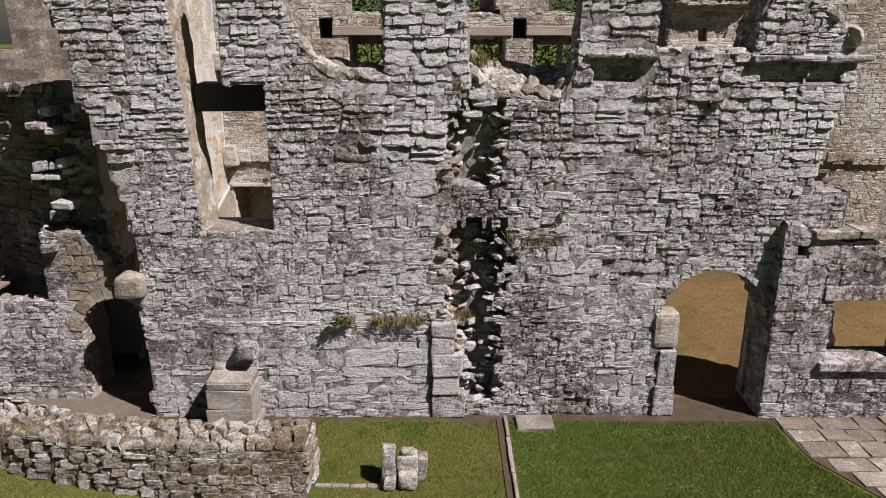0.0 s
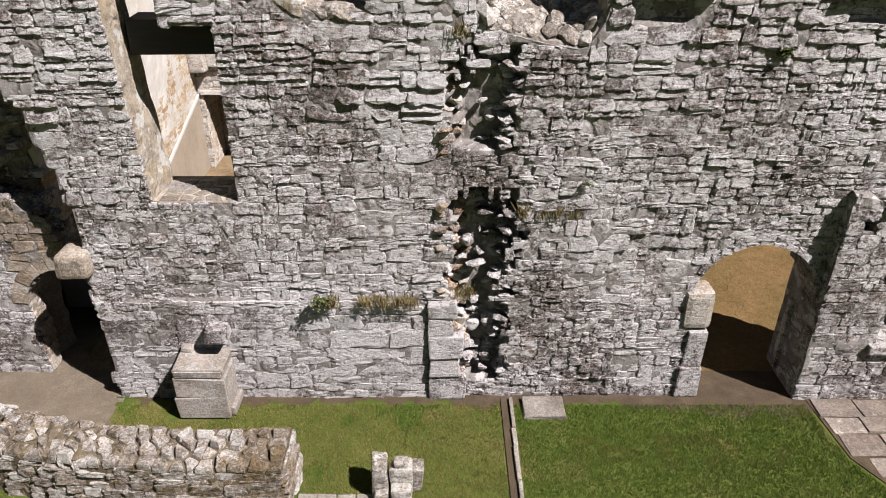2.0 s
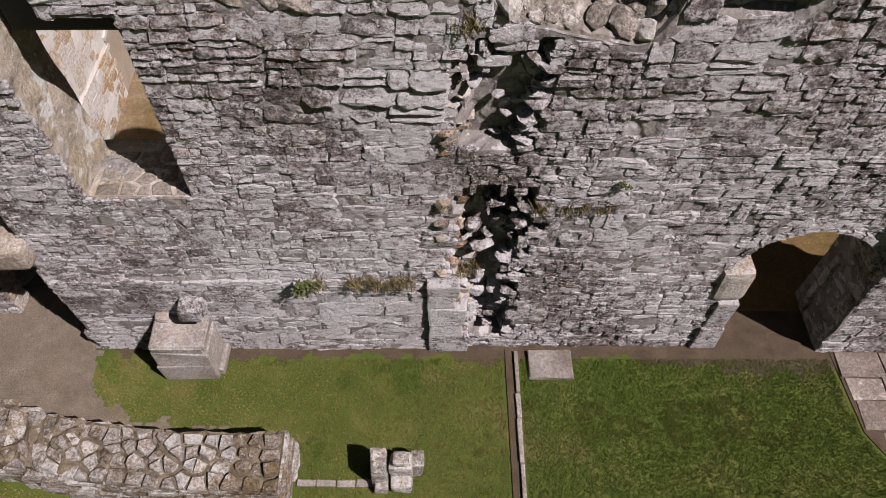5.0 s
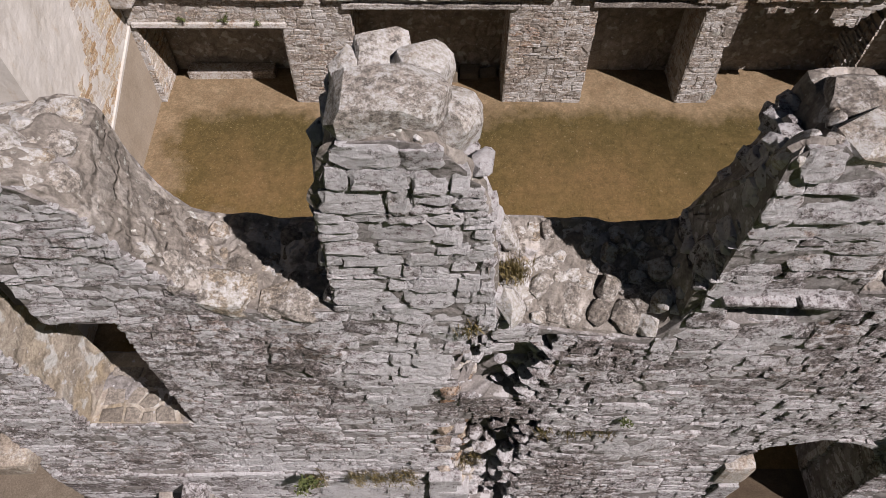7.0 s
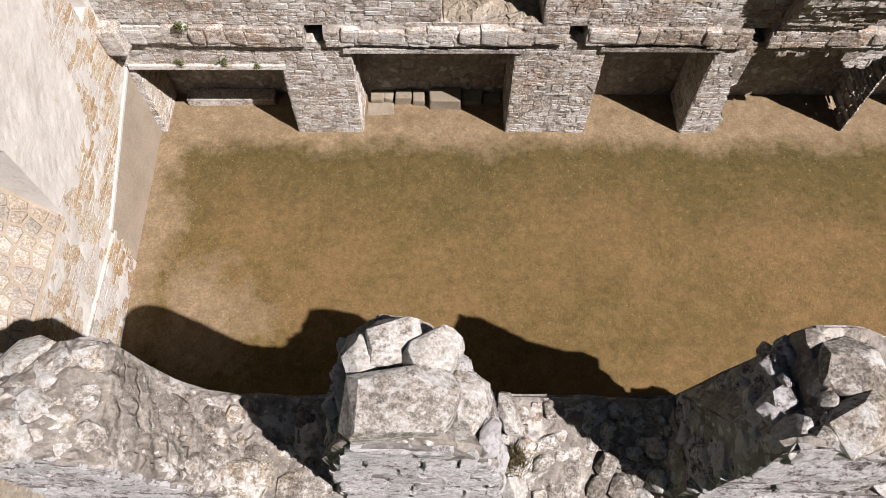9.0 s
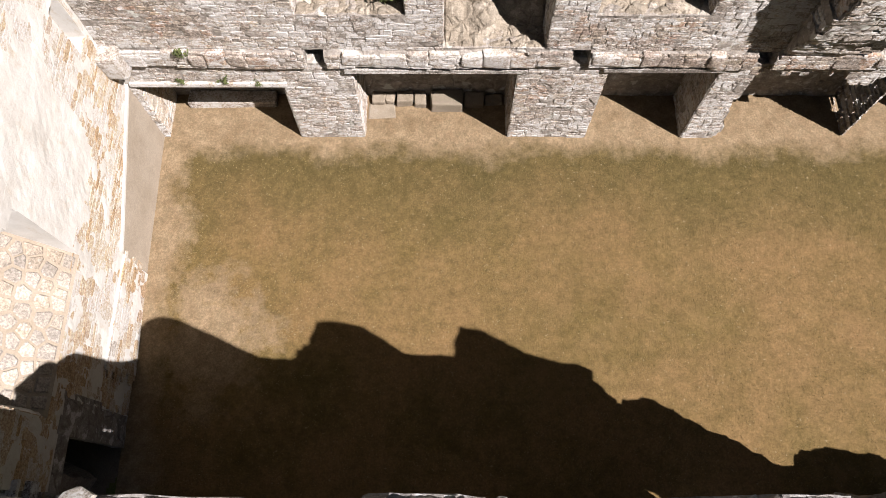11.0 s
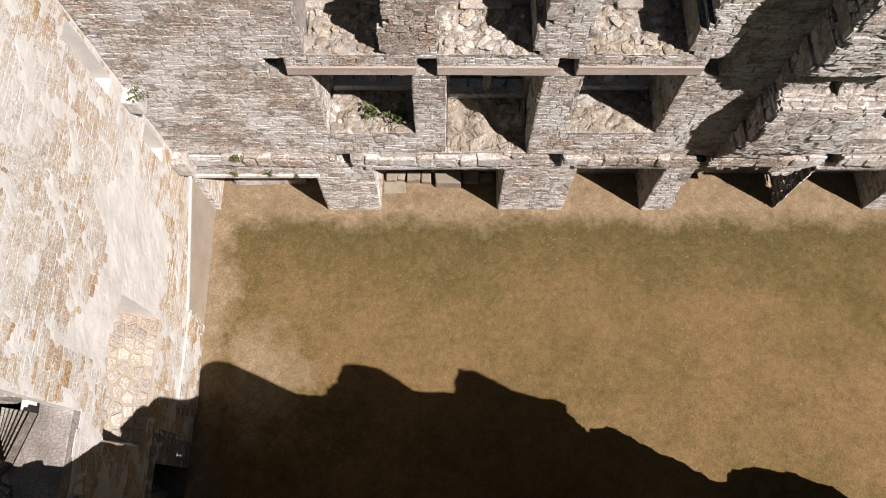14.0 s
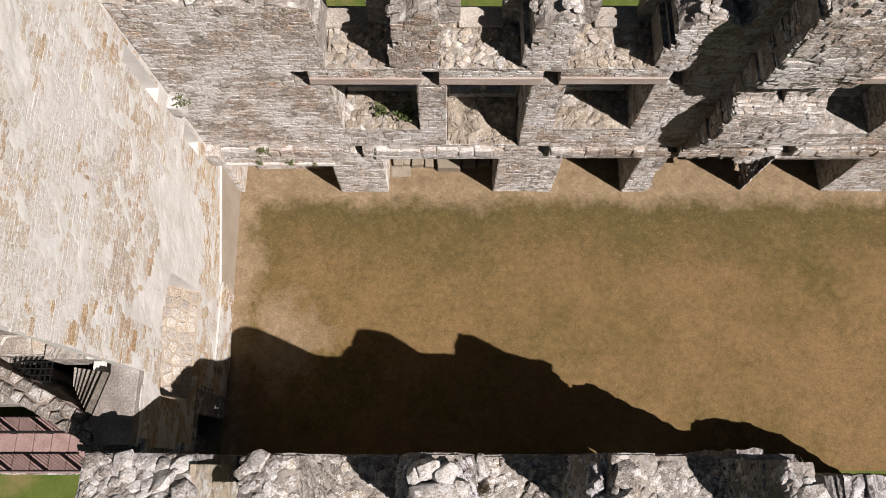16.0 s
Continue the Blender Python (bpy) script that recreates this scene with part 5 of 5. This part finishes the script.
part("landing", bm, plinth_stone, slab, "grey landing slab spotted with lichen")
crazy_stones(Matrix.Translation((0, 0, 5.62)) @ SILL, -14, -8.6, 14.88, 15.28, 0.36, 53, slab, pale_cobble, "flag", 0.03, 0.02)
block_part("floor_bed", (-8.5, 14.74, 5.0), (-7.0, 15.28, 5.9), hall_core, slab, 0.02, 0.01, 233)
LIP = BACK @ Matrix.Translation((0, 0, 5.9)) @ SILL
crazy_stones(LIP, -0.6, 4.5, -0.08, 0.42, 0.29, 54, slab, rubble_stone, "edge_stone", 0.09, 0.03)
stairs = tagged(new("stone_stairs"), "worn winding stone stair in the open turret", "stairs")
for k in range(7):
    f, g = k / 7, (k + 1) / 7
    z = 5.98 - 0.19 * (6 - k)
    upper = (-8.4 + 1.4 * f, 14.72 - 0.28 * f), (-8.4 + 1.4 * g, 14.72 - 0.28 * g)
    lower = (-8.36 + 1.06 * g, 14.3 - 0.74 * g), (-8.36 + 1.06 * f, 14.3 - 0.74 * f)
    bm = bmesh.new()
    prism(bm, [upper[0], (upper[1][0] + 0.03, upper[1][1]), (lower[0][0] + 0.03, lower[0][1]), lower[1]], 4.5, z)
    bmesh.ops.bevel(bm, geom=list(bm.edges), offset=0.012, segments=1, affect="EDGES")
    part("step", bm, cobble_stone, stairs)
grille = tagged(new("iron_grille"), "dark iron grille over a turret shaft", "grille")
for k in range(8):
    block_part("bar", (-9.32 + 0.115 * k, 14.3, 5.5), (-9.30 + 0.115 * k, 14.9, 5.53), iron, grille, 0, 0, 0)
for k in range(5):
    block_part("rail", (-9.34, 14.3 + 0.14 * k, 5.53), (-8.46, 14.325 + 0.14 * k, 5.56), iron, grille, 0, 0, 0)
walkway = tagged(new("walkway"), "raised timber walkway with dark iron railings", "walkway")
for k in range(12):
    x = -8.75 - 0.45 * (k + 1)
    block_part("deck_board", (x + 0.012, 12.46, 2.06), (x + 0.438, 13.85, 2.12), decking, walkway, 0.008, 0.002, 260 + k)
    for y in (12.52, 13.42):
        if k % 2 == 0:
            block_part("post", (x - 0.02, y - 0.02, 2.08), (x + 0.02, y + 0.02, 3.05), iron, walkway, 0, 0, 0)
        block_part("handrail", (x, y - 0.02, 3.03), (x + 0.45, y + 0.02, 3.07), iron, walkway, 0, 0, 0)
        for j in range(0, 4):
            block_part("baluster", (x + 0.11 * j + 0.045, y - 0.009, 2.1), (x + 0.11 * j + 0.063, y + 0.009, 3.03), iron, walkway, 0, 0, 0)
for x in (-13.4, -10.5, -8.95):
    block_part("support", (x - 0.06, 13.1, -0.02), (x + 0.06, 13.22, 2.06), timber, walkway, 0.01, 0, 0)

# ---- right wall: coping and sill ----
x = 6.45
k = 0
while x < 7.5:
    w = rng.uniform(0.45, 0.8)
    block_part("coping", (x, 11.67, 3.50), (min(9.6, x + w - 0.02), 12.3, 3.64), rubble_stone, wall_right, 0.03, 0.015, 300 + k)
    x, k = x + w, k + 1
block_part("window_sill", (6.88, 11.64, 0.98), (8.6, 12.15, 1.16), grey_stone, wall_right, 0.03, 0.01, 320)
block_part("lintel", (6.8, 11.71, 2.35), (8.7, 12.15, 2.62), grey_stone, wall_right, 0.02, 0.01, 321)
right_reveal = courses(facing(6.98, 11.75, 90), 0.02, 0.63, 1.16, 2.35, lambda u, z: True, lambda u, z: 0.0, 37, (0.2, 0.35), (0.3, 0.6), 0.012, 0.012)
right_side = courses(facing(5.94, 12.4, -90), 0.0, 0.62, 0.0, 3.7, lambda u, z: True, lambda u, z: 0.0, 38, (0.2, 0.34), (0.3, 0.6), 0.012, 0.012, wild=0.4)

moss_mortar = mortar_material("brown_mossy_mortar", (0.30, 0.255, 0.195), (0.17, 0.135, 0.085), (0.22, 0.18, 0.125), 5.0)
# ---- low wall in the foreground ----
LOW = facing(0, 9.28, 0)


def low_bend(x, z=0):
    return between(x, [(-9, 1.5), (-7, 0.78), (-5.9, 0.42), (-4.9, 0.2), (-3.5, 0.02), (-2.1, 0.0)]) - 0.06 * (1 - z)


def low_top(x):
    return between(x, [(-9, 0.60), (-6, 0.80), (-4.3, 0.89), (-2.1, 0.96)]) + rag(x, 12, 0.03, 5)


low_wall = wall_core("low_wall", LOW, lines(-9, -2.1, 0.12, []), lines(-0.1, 1.0, 0.12, []), lambda x, z: True, low_bend, lambda x, z: low_bend(x) + 0.8, moss_mortar, 0.02, "low ruined rubble wall with mossy capping on the lawn", None, "", top=low_top)
low_stones = courses(LOW, -9, -2.1, -0.02, 0.86, lambda x, z: z < low_top(x) - 0.03, low_bend, 44, (0.13, 0.24), (0.2, 0.55), 0.0, 0.018, wild=0.8)
low_end = courses(facing(-2.1, 9.26, 90), 0.0, 0.82, -0.02, 0.9, lambda u, z: True, lambda u, z: -0.0, 45, (0.2, 0.34), (0.4, 0.8), proud=0.05)
low_back = courses(facing(-2.1, 10.08, 180), 0.0, 6.9, -0.02, 0.8, lambda u, z: True, lambda u, z: -low_bend(-2.1 - u), 46, (0.14, 0.25), (0.25, 0.55), proud=0.03)
crazy_stones(SILL, -8.98, -2.08, 9.29, 10.06, 0.22, 47, low_wall, mossy_stone, "cap_stone", 0.08, 0.03, None, lambda x, y: low_top(x) - 0.02, low_bend)

# ---- small things on the lawn ----
stump = tagged(new("stone_stump"), "stump of upright broken pale stones on the lawn", "stone")
for k, (lo, hi) in enumerate((((-0.98, 9.62, 0), (-0.74, 9.98, 0.58)), ((-0.72, 9.66, 0), (-0.42, 9.95, 0.5)), ((-0.44, 9.72, 0), (-0.25, 9.98, 0.42)), ((-0.7, 9.5, 0), (-0.4, 9.7, 0.28)), ((-0.95, 9.5, 0), (-0.74, 9.64, 0.2)), ((-0.66, 9.72, 0.45), (-0.46, 9.92, 0.57)))):
    block_part("block", lo, hi, rubble_stone, stump, 0.05, 0.03, 340 + k)
kerb = tagged(new("kerb_strip"), "sunken grey stone kerb strip in the lawn", "kerb")
for k in range(4):
    block_part("kerb_stone", (-2.05 + 0.28 * k, 9.60, -0.05), (-1.78 + 0.28 * k, 9.70, 0.005), plinth_stone, kerb, 0.015, 0.01, 350 + k)
plinth = tagged(new("plinth"), "square stone plinth block built against the wall foot", "plinth")
block_part("course", (-4.25, 11.24, 0.0), (-3.42, 11.86, 0.44), plinth_stone, plinth, 0.015, 0.02, 360)
block_part("course", (-4.24, 11.25, 0.443), (-3.42, 11.86, 0.80), plinth_stone, plinth, 0.015, 0.02, 361)
bm = bmesh.new()
lump(bm, (-4.23, 11.26, 0.803), (-3.43, 11.86, 0.96), 0, 0.02, 362)
for v in bm.verts:
    if v.co.y > 11.5 and v.co.z > 0.9:
        v.co.z += 0.07
bmesh.ops.bevel(bm, geom=list(bm.edges), offset=0.025, segments=2, affect="EDGES")
part("cap", bm, plinth_stone, plinth, "sloping lichened cap")
block_part("back_stone", (-4.2, 11.66, 0.93), (-3.98, 11.88, 1.12), plinth_stone, plinth, 0.06, 0.03, 366, "rounded pale stone on the plinth")
block_part("chamfer_stone", (-3.425, 11.32, 0.0), (-3.34, 11.84, 0.16), plinth_stone, plinth, 0.03, 0.01, 367)
slab_flat = tagged(new("flat_slab"), "flat grey slab lying in the grass at the wall foot", "slab")
block_part("slab_stone", (1.34, 11.25, -0.03), (2.05, 11.72, 0.05), plinth_stone, slab_flat, 0.02, 0.03, 371)
drain = tagged(new("drain_kerb"), "narrow line of stone edging running across the lawn", "kerb")
y, k = 11.72, 0
while y > 3:
    w = rng.uniform(0.35, 0.75)
    block_part("edging_stone", (1.125 + rng.uniform(-0.01, 0.01), y - w + 0.015, -0.06), (1.19, y, 0.05), plinth_stone, drain, 0.015, 0.008, 380 + k)
    y, k = y - w, k + 1
bm = bmesh.new()
lump(bm, (1.0, 3.0, -0.04), (1.115, 11.75, 0.002), 0, 0)
part("channel", bm, soil, drain)


def patch(name, points, z, material, label, seed):
    """A flat area with a frayed edge."""
    def inside(x, y):
        x += 0.22 * noise.noise((x * 2.2, y * 2.2, seed)) + 0.1 * noise.noise((x * 7, y * 7, seed))
        y += 0.22 * noise.noise((x * 2.2, y * 2.2, seed + 9)) + 0.1 * noise.noise((x * 7, y * 7, seed + 9))
        hit = False
        for (ax, ay), (bx, by) in zip(points, points[1:] + points[:1]):
            if (ay > y) != (by > y) and x < ax + (y - ay) * (bx - ax) / (by - ay):
                hit = not hit
        return hit

    step, index, verts, faces = 0.05, {}, [], []
    x0, y0 = min(p[0] for p in points) - 0.3, min(p[1] for p in points) - 0.3
    for i in range(int((max(p[0] for p in points) + 0.3 - x0) / step)):
        for j in range(int((max(p[1] for p in points) + 0.3 - y0) / step)):
            if inside(x0 + (i + 0.5) * step, y0 + (j + 0.5) * step):
                face = []
                for a, b in ((i, j), (i + 1, j), (i + 1, j + 1), (i, j + 1)):
                    if (a, b) not in index:
                        index[a, b] = len(verts)
                        verts.append((x0 + a * step, y0 + b * step, z))
                    face.append(index[a, b])
                faces.append(face)
    return add(name, mesh_of(name, verts, faces, material), None, label, "ground", "", "structure")


PATH = [(-8.6, 10.9), (-7.2, 10.5), (-5.2, 10.25), (-3.4, 10.05), (-2.7, 10.1), (-3.2, 10.42), (-4.6, 10.6), (-5.3, 11.0), (-5.42, 11.7), (-5.42, 12.9), (-6.45, 12.95), (-6.5, 14.5), (-8.9, 14.5), (-8.8, 11)]
patch("path", PATH, -0.008, earth, "bare trodden earth path to the doorway", 3)
patch("wall_foot_soil", [(-5.3, 11.66), (-2.5, 11.64), (-0.2, 11.64), (1.0, 11.62), (3.8, 11.62), (4.4, 11.35), (5.6, 11.35), (6.2, 11.45), (6.2, 12.75), (3.9, 12.75), (3.9, 12.1), (-5.3, 12.1)], -0.013, soil, "worn soil strip along the wall foot", 5)
paving = tagged(new("paving"), "area of brown-grey flagstones with lichen and joints", "pavement", "", "structure")
bm = bmesh.new()
prism(bm, [(6.15, 11.76), (6.25, 10.4), (6.9, 9.2), (7.6, 8.0), (10.5, 8.0), (10.5, 11.76)], -0.06, -0.004)
part("bed", bm, soil, paving)
y = 8.05
while y < 11.7:
    h = rng.uniform(0.3, 0.5)
    x = max(between(y, [(8.0, 7.6), (9.2, 6.9), (10.4, 6.28), (11.5, 6.18)]), between(y + h, [(8.0, 7.6), (9.2, 6.9), (10.4, 6.28), (11.5, 6.18)]))
    while x < 10.4:
        w = rng.uniform(0.3, 0.75)
        block_part("flagstone", (x + 0.012, y + 0.012, -0.05), (x + w - 0.012, min(11.75, y + h) - 0.012, 0.02 + rng.uniform(-0.008, 0.012)), flag_and_shade_stone, paving, 0.012, 0.018, int(x * 31 + y * 77))
        x += w
    y += h

# ---- grass and plants ----
rng = random.Random(5)


def lawn_places(n, x0, x1, y0, y1, keep):
    out = []
    while len(out) < n:
        x, y = rng.uniform(x0, x1), rng.uniform(y0, y1)
        if keep(x, y):
            out.append((x, y, -0.02))
    return out


def on_lawn(x, y):
    if y > 11.6 or 0.98 < x < 1.22:
        return False
    if x > 6.0 and x > between(y, [(8.0, 7.5), (9.2, 6.8), (10.4, 6.2), (11.5, 6.1)]):
        return False
    if x < -2.0 and 9.2 + low_bend(x) < y < 10.15 + low_bend(x):
        return False
    if x < -2.7 and y > 9.9 and y < between(x, [(-5.5, 12.5), (-5.3, 11.0), (-4.6, 10.6), (-3.2, 10.42), (-2.7, 10.1)]) + 0.25 * noise.noise((x * 2, y * 2, 4)):
        return False
    return not (-4.5 < x < -3.5 and y > 11.2)


def green_here(x, y):
    return on_lawn(x, y) and noise.noise((x * 0.7, y * 0.9, 31)) + noise.noise((x * 3, y * 3, 7)) * 0.5 > (-0.6 if x > 1.1 else 0.3)


def worn_here(x, y):
    return on_lawn(x, y) and not (noise.noise((x * 0.7, y * 0.9, 31)) + noise.noise((x * 3, y * 3, 7)) * 0.5 > (-0.3 if x > 1.1 else 0.4))


blades("lawn_grass", lawn_places(46000, -7.5, 8.0, 8.6, 11.62, green_here), 0.036, 0.005, green_blade, None, "short green mown grass blades", 2, 3)
blades("worn_grass", lawn_places(30000, -7.5, 8.0, 8.6, 11.62, worn_here), 0.036, 0.005, yellow_blade, None, "short yellowing mown grass blades", 3, 3)
blades("meadow_grass", [(x, y, floor_z(x, y)) for x, y, _ in lawn_places(22000, -6.0, 14, 13.2, 20.2, lambda x, y: noise.noise((x * 1.3, y * 1.3, 2)) > -0.25)], 0.02, 0.007, dry_blade, None, "short parched grass in the hall", 4, 2)
ledges = []
for x0, x1, y, z, n in ((-1.95, -1.6, 11.70, 1.93, 26), (-1.2, -0.35, 11.70, 1.93, 90), (0.1, 0.45, 11.98, 4.1, 46), (1.05, 1.35, 11.83, 3.45, 22), (1.5, 2.05, 11.83, 3.42, 46), (0.42, 0.62, 12.15, 6.42, 60), (0.15, 0.4, 11.85, 6.05, 24), (0.25, 0.45, 11.95, 1.95, 34)):
    knots = [rng.uniform(x0, x1) for _ in range(max(2, int((x1 - x0) * 7)))]
    for _ in range(n):
        ledges.append((rng.choice(knots) + rng.gauss(0, 0.05), y + rng.uniform(-0.07, 0.1), z + rng.uniform(-0.06, 0.04)))
blades("ledge_grass", ledges, 0.15, 0.004, dry_blade, None, "dry straw-coloured grass tufts on the wall ledges", 6, 7)
herb("wall_plant", (4.46, 11.86, 5.75), 0.17, 220, 0.032, herb_leaf, "leafy green plant rooted in the wall face", 1)
herb("wall_plant", (-1.85, 11.68, 1.95), 0.2, 160, 0.03, herb_leaf, "low green plant on a wall ledge", 2)
herb("wall_plant", (-1.15, 21.1, 4.66), 0.4, 200, 0.045, herb_leaf, "sprawling green plant on a window sill", 3)
herb("wall_plant", (-1.75, 21.2, 4.66), 0.3, 130, 0.045, herb_leaf, "sprawling green plant on a window sill", 4)
for k, x in enumerate((-5.2, -4.4, -3.7)):
    herb("wall_plant", (x, 20.6, 2.72 if k < 2 else 2.6), 0.14, 60, 0.025, herb_leaf, "small green tuft growing over a lintel", 5 + k)
herb("wall_plant", (-4.9, 20.5, 3.72), 0.18, 80, 0.03, herb_leaf, "small green tuft on the string course", 9)
herb("wall_plant", (-5.95, 20.4, 6.55), 0.22, 80, 0.03, herb_leaf, "green tuft on a corner corbel", 10)
herb("wall_plant", (2.1, 11.78, 3.9), 0.12, 60, 0.02, herb_leaf, "small green tuft in a wall joint", 11)
for k, (x, y, h, w) in enumerate(((-6, 34, 9, 3.2), (-1.5, 36, 10, 3.4), (3.2, 33, 8.5, 3.0), (8, 35, 10, 3.5), (13.5, 33, 9, 3.2), (19, 36, 10, 3.6), (-11, 37, 10, 3.5))):
    tree((x, y, 0), h, w, 20 + k, "broad green leafy tree behind the ruined hall")


tan_plaster = plaster_material("tan_render", (0.40, 0.325, 0.235), (0.50, 0.42, 0.32), (0.35, 0.28, 0.20))
slope = Vector((-0.62, 0, 1)).normalized()
inward = Vector((-1, 0, -0.62)).normalized()
NICHE = Matrix(((0, inward.x, slope.x, -6.38), (1, 0, 0, 0), (0, inward.z, slope.z, 3.1), (0, 0, 0, 1)))
bm = bmesh.new()
lump(bm, (14.1, -0.004, -0.02), (16.84, 0.08, 1.42), 0, 0)
bmesh.ops.transform(bm, matrix=NICHE, verts=bm.verts)
part("niche_bed", bm, tan_plaster, wall_left, "mortar bed of a sloping niche sill")
for name, low, high, out, mat in (("foot_render", (0.0, 0.0), (1.55, 2.5), 0.02, tan_plaster), ("foot_ledge", (1.55, 2.5), (1.62, 2.57), 0.05, warm_core)):
    bm = bmesh.new()
    ends = [[bm.verts.new((x, y, z)) for y, z in ((17.46, low[0]), (20.66, low[1]), (20.66, high[1]), (17.46, high[0]))] for x in (-6.45, -6.4 + out)]
    bm.faces.new(ends[0]), bm.faces.new(ends[1])
    for k in range(4):
        bm.faces.new((ends[0][k], ends[0][(k + 1) % 4], ends[1][(k + 1) % 4], ends[1][k]))
    bmesh.ops.recalc_face_normals(bm, faces=bm.faces)
    part(name, bm, mat, wall_left, "smooth tan render along the wall foot" if out < 0.03 else "thin pale plaster ledge")
crazy_stones(NICHE, 14.2, 16.8, 0.02, 1.36, 0.26, 51, wall_left, pale_cobble, "cobble", 0.022, 0.03)


boulders = [(0, pose(-0.40, 12.12, 8.5, 4, 3, 8) @ Matrix.Diagonal((0.86, 0.5, 0.42, 1))), (3, pose(0.06, 12.16, 8.3, 0, 20, 80) @ Matrix.Diagonal((0.5, 0.36, 0.42, 1))), (5, pose(-0.44, 12.56, 8.5, 6, 4, 12) @ Matrix.Diagonal((0.42, 0.36, 0.38, 1))), (1, pose(-0.16, 12.46, 8.44, 0, 18, 40) @ Matrix.Diagonal((0.46, 0.36, 0.4, 1))),
            (8, pose(-0.66, 12.45, 8.4, 0, -18, 70) @ Matrix.Diagonal((0.44, 0.3, 0.4, 1))), (7, pose(-1.95, 12.02, 6.36, 0, 20, 0) @ Matrix.Diagonal((0.62, 0.4, 0.3, 1))), (2, pose(-1.32, 12.0, 6.22, 0, 2, 0) @ Matrix.Diagonal((0.66, 0.4, 0.3, 1))), (4, pose(2.82, 12.04, 8.26, 0, 0, 30) @ Matrix.Diagonal((0.6, 0.4, 0.32, 1))), (9, pose(2.88, 12.45, 8.18, 0, 5, 60) @ Matrix.Diagonal((0.55, 0.5, 0.4, 1))),
            (6, pose(5.9, 12.1, 8.2, 0, 0, 10) @ Matrix.Diagonal((0.6, 0.45, 0.3, 1)))]


def pieces():
    anywhere = lambda p: True
    pale = [q for q in front_stones if limed_lit(q[1].translation.x, q[1].translation.z)]
    place_pieces(wall_front, pale, limed_lit_stone, SHAPES, "stone", 60, lambda p: p.z > 3.6)
    place_pieces(wall_front, [q for q in front_stones if not limed_lit(q[1].translation.x, q[1].translation.z)], grey_stone, SHAPES, "stone", 240, lambda p: -3 < p.x < 3 and p.z > 3.6)
    place_pieces(wall_front, boulders, rubble_stone, BOULDERS, "boulder", 20, anywhere)
    place_pieces(wall_front, side_rocks, grey_stone, ROCKS, "side_stone", 300, anywhere)
    place_pieces(wall_front, rocks(gash_places, 1, (0.10, 0.28), 0.5), grey_stone, ROCKS, "rubble", 300, anywhere)
    place_pieces(wall_front, rocks(gash_warm[::2], 2, (0.13, 0.27), 0.6), ring_stone, ROCKS, "rubble", 300, anywhere)
    place_pieces(wall_front, rocks(gash_warm[1::2], 11, (0.13, 0.27), 0.6), orange_stone, ROCKS, "rubble", 300, anywhere)
    place_pieces(wall_front, front_rubble, rubble_stone, BOULDERS, "cap_rubble", 300, anywhere)
    place_pieces(wall_far, far_stones, hall_stone, EVEN, "stone", 300, lambda p: -2 < p.x < 5 and 2.6 < p.z < 8)
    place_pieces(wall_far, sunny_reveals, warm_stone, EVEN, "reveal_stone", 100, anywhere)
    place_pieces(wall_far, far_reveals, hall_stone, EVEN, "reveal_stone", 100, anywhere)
    place_pieces(wall_far, rocks(sill_places, 14, (0.1, 0.26), 0.4), pale_cobble, ROCKS, "sill_stone", 200, anywhere)
    place_pieces(wall_far, rocks(far_rubble, 4, (0.12, 0.32), 0.55), rubble_stone, ROCKS, "cap_rubble", 200, anywhere)
    place_pieces(wall_breast, breast_stones, hall_stone, EVEN, "stone", 300, anywhere)
    place_pieces(wall_breast, rocks(breast_rubble, 5, (0.15, 0.34), 0.6), rubble_stone, ROCKS, "cap_rubble", 200, anywhere)
    ochre = [q for q in left_stones if ochre_here(q[1].translation.y, q[1].translation.z)]
    place_pieces(wall_left, ochre, ochre_stone, DRESSED, "stone", 150, anywhere)
    place_pieces(wall_left, [q for q in left_stones if not ochre_here(q[1].translation.y, q[1].translation.z)], warm_stone, DRESSED, "stone", 150, lambda p: p.y > 15 and 3 < p.z < 7)
    place_pieces(wall_right, right_stones + right_reveal + right_side, grey_stone, SHAPES, "stone", 300, anywhere)
    # upper right takes buff stone: tan, with the sun's warmth put into it
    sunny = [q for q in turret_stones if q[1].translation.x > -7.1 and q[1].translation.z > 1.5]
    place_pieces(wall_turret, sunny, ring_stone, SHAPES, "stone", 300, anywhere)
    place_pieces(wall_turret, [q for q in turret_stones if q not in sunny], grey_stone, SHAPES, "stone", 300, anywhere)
    place_pieces(wall_turret, turret_jamb, ring_stone, SHAPES, "stone", 300, anywhere)
    place_pieces(wall_turret, rocks(turret_rubble, 6, (0.1, 0.2)), grey_stone, ROCKS, "cap_rubble", 100, anywhere)
    # end and back stones also carry the turret's shade in their dark colour
    place_pieces(wall_left, left_end, flag_and_shade_stone, SHAPES, "end_stone", 200, anywhere)
    place_pieces(wall_turret_back, turret_back_stones, flag_and_shade_stone, SHAPES, "stone", 300, anywhere)
    place_pieces(low_wall, low_stones + low_end + low_back, mossy_stone, SHAPES, "stone", 300, anywhere)


pieces()
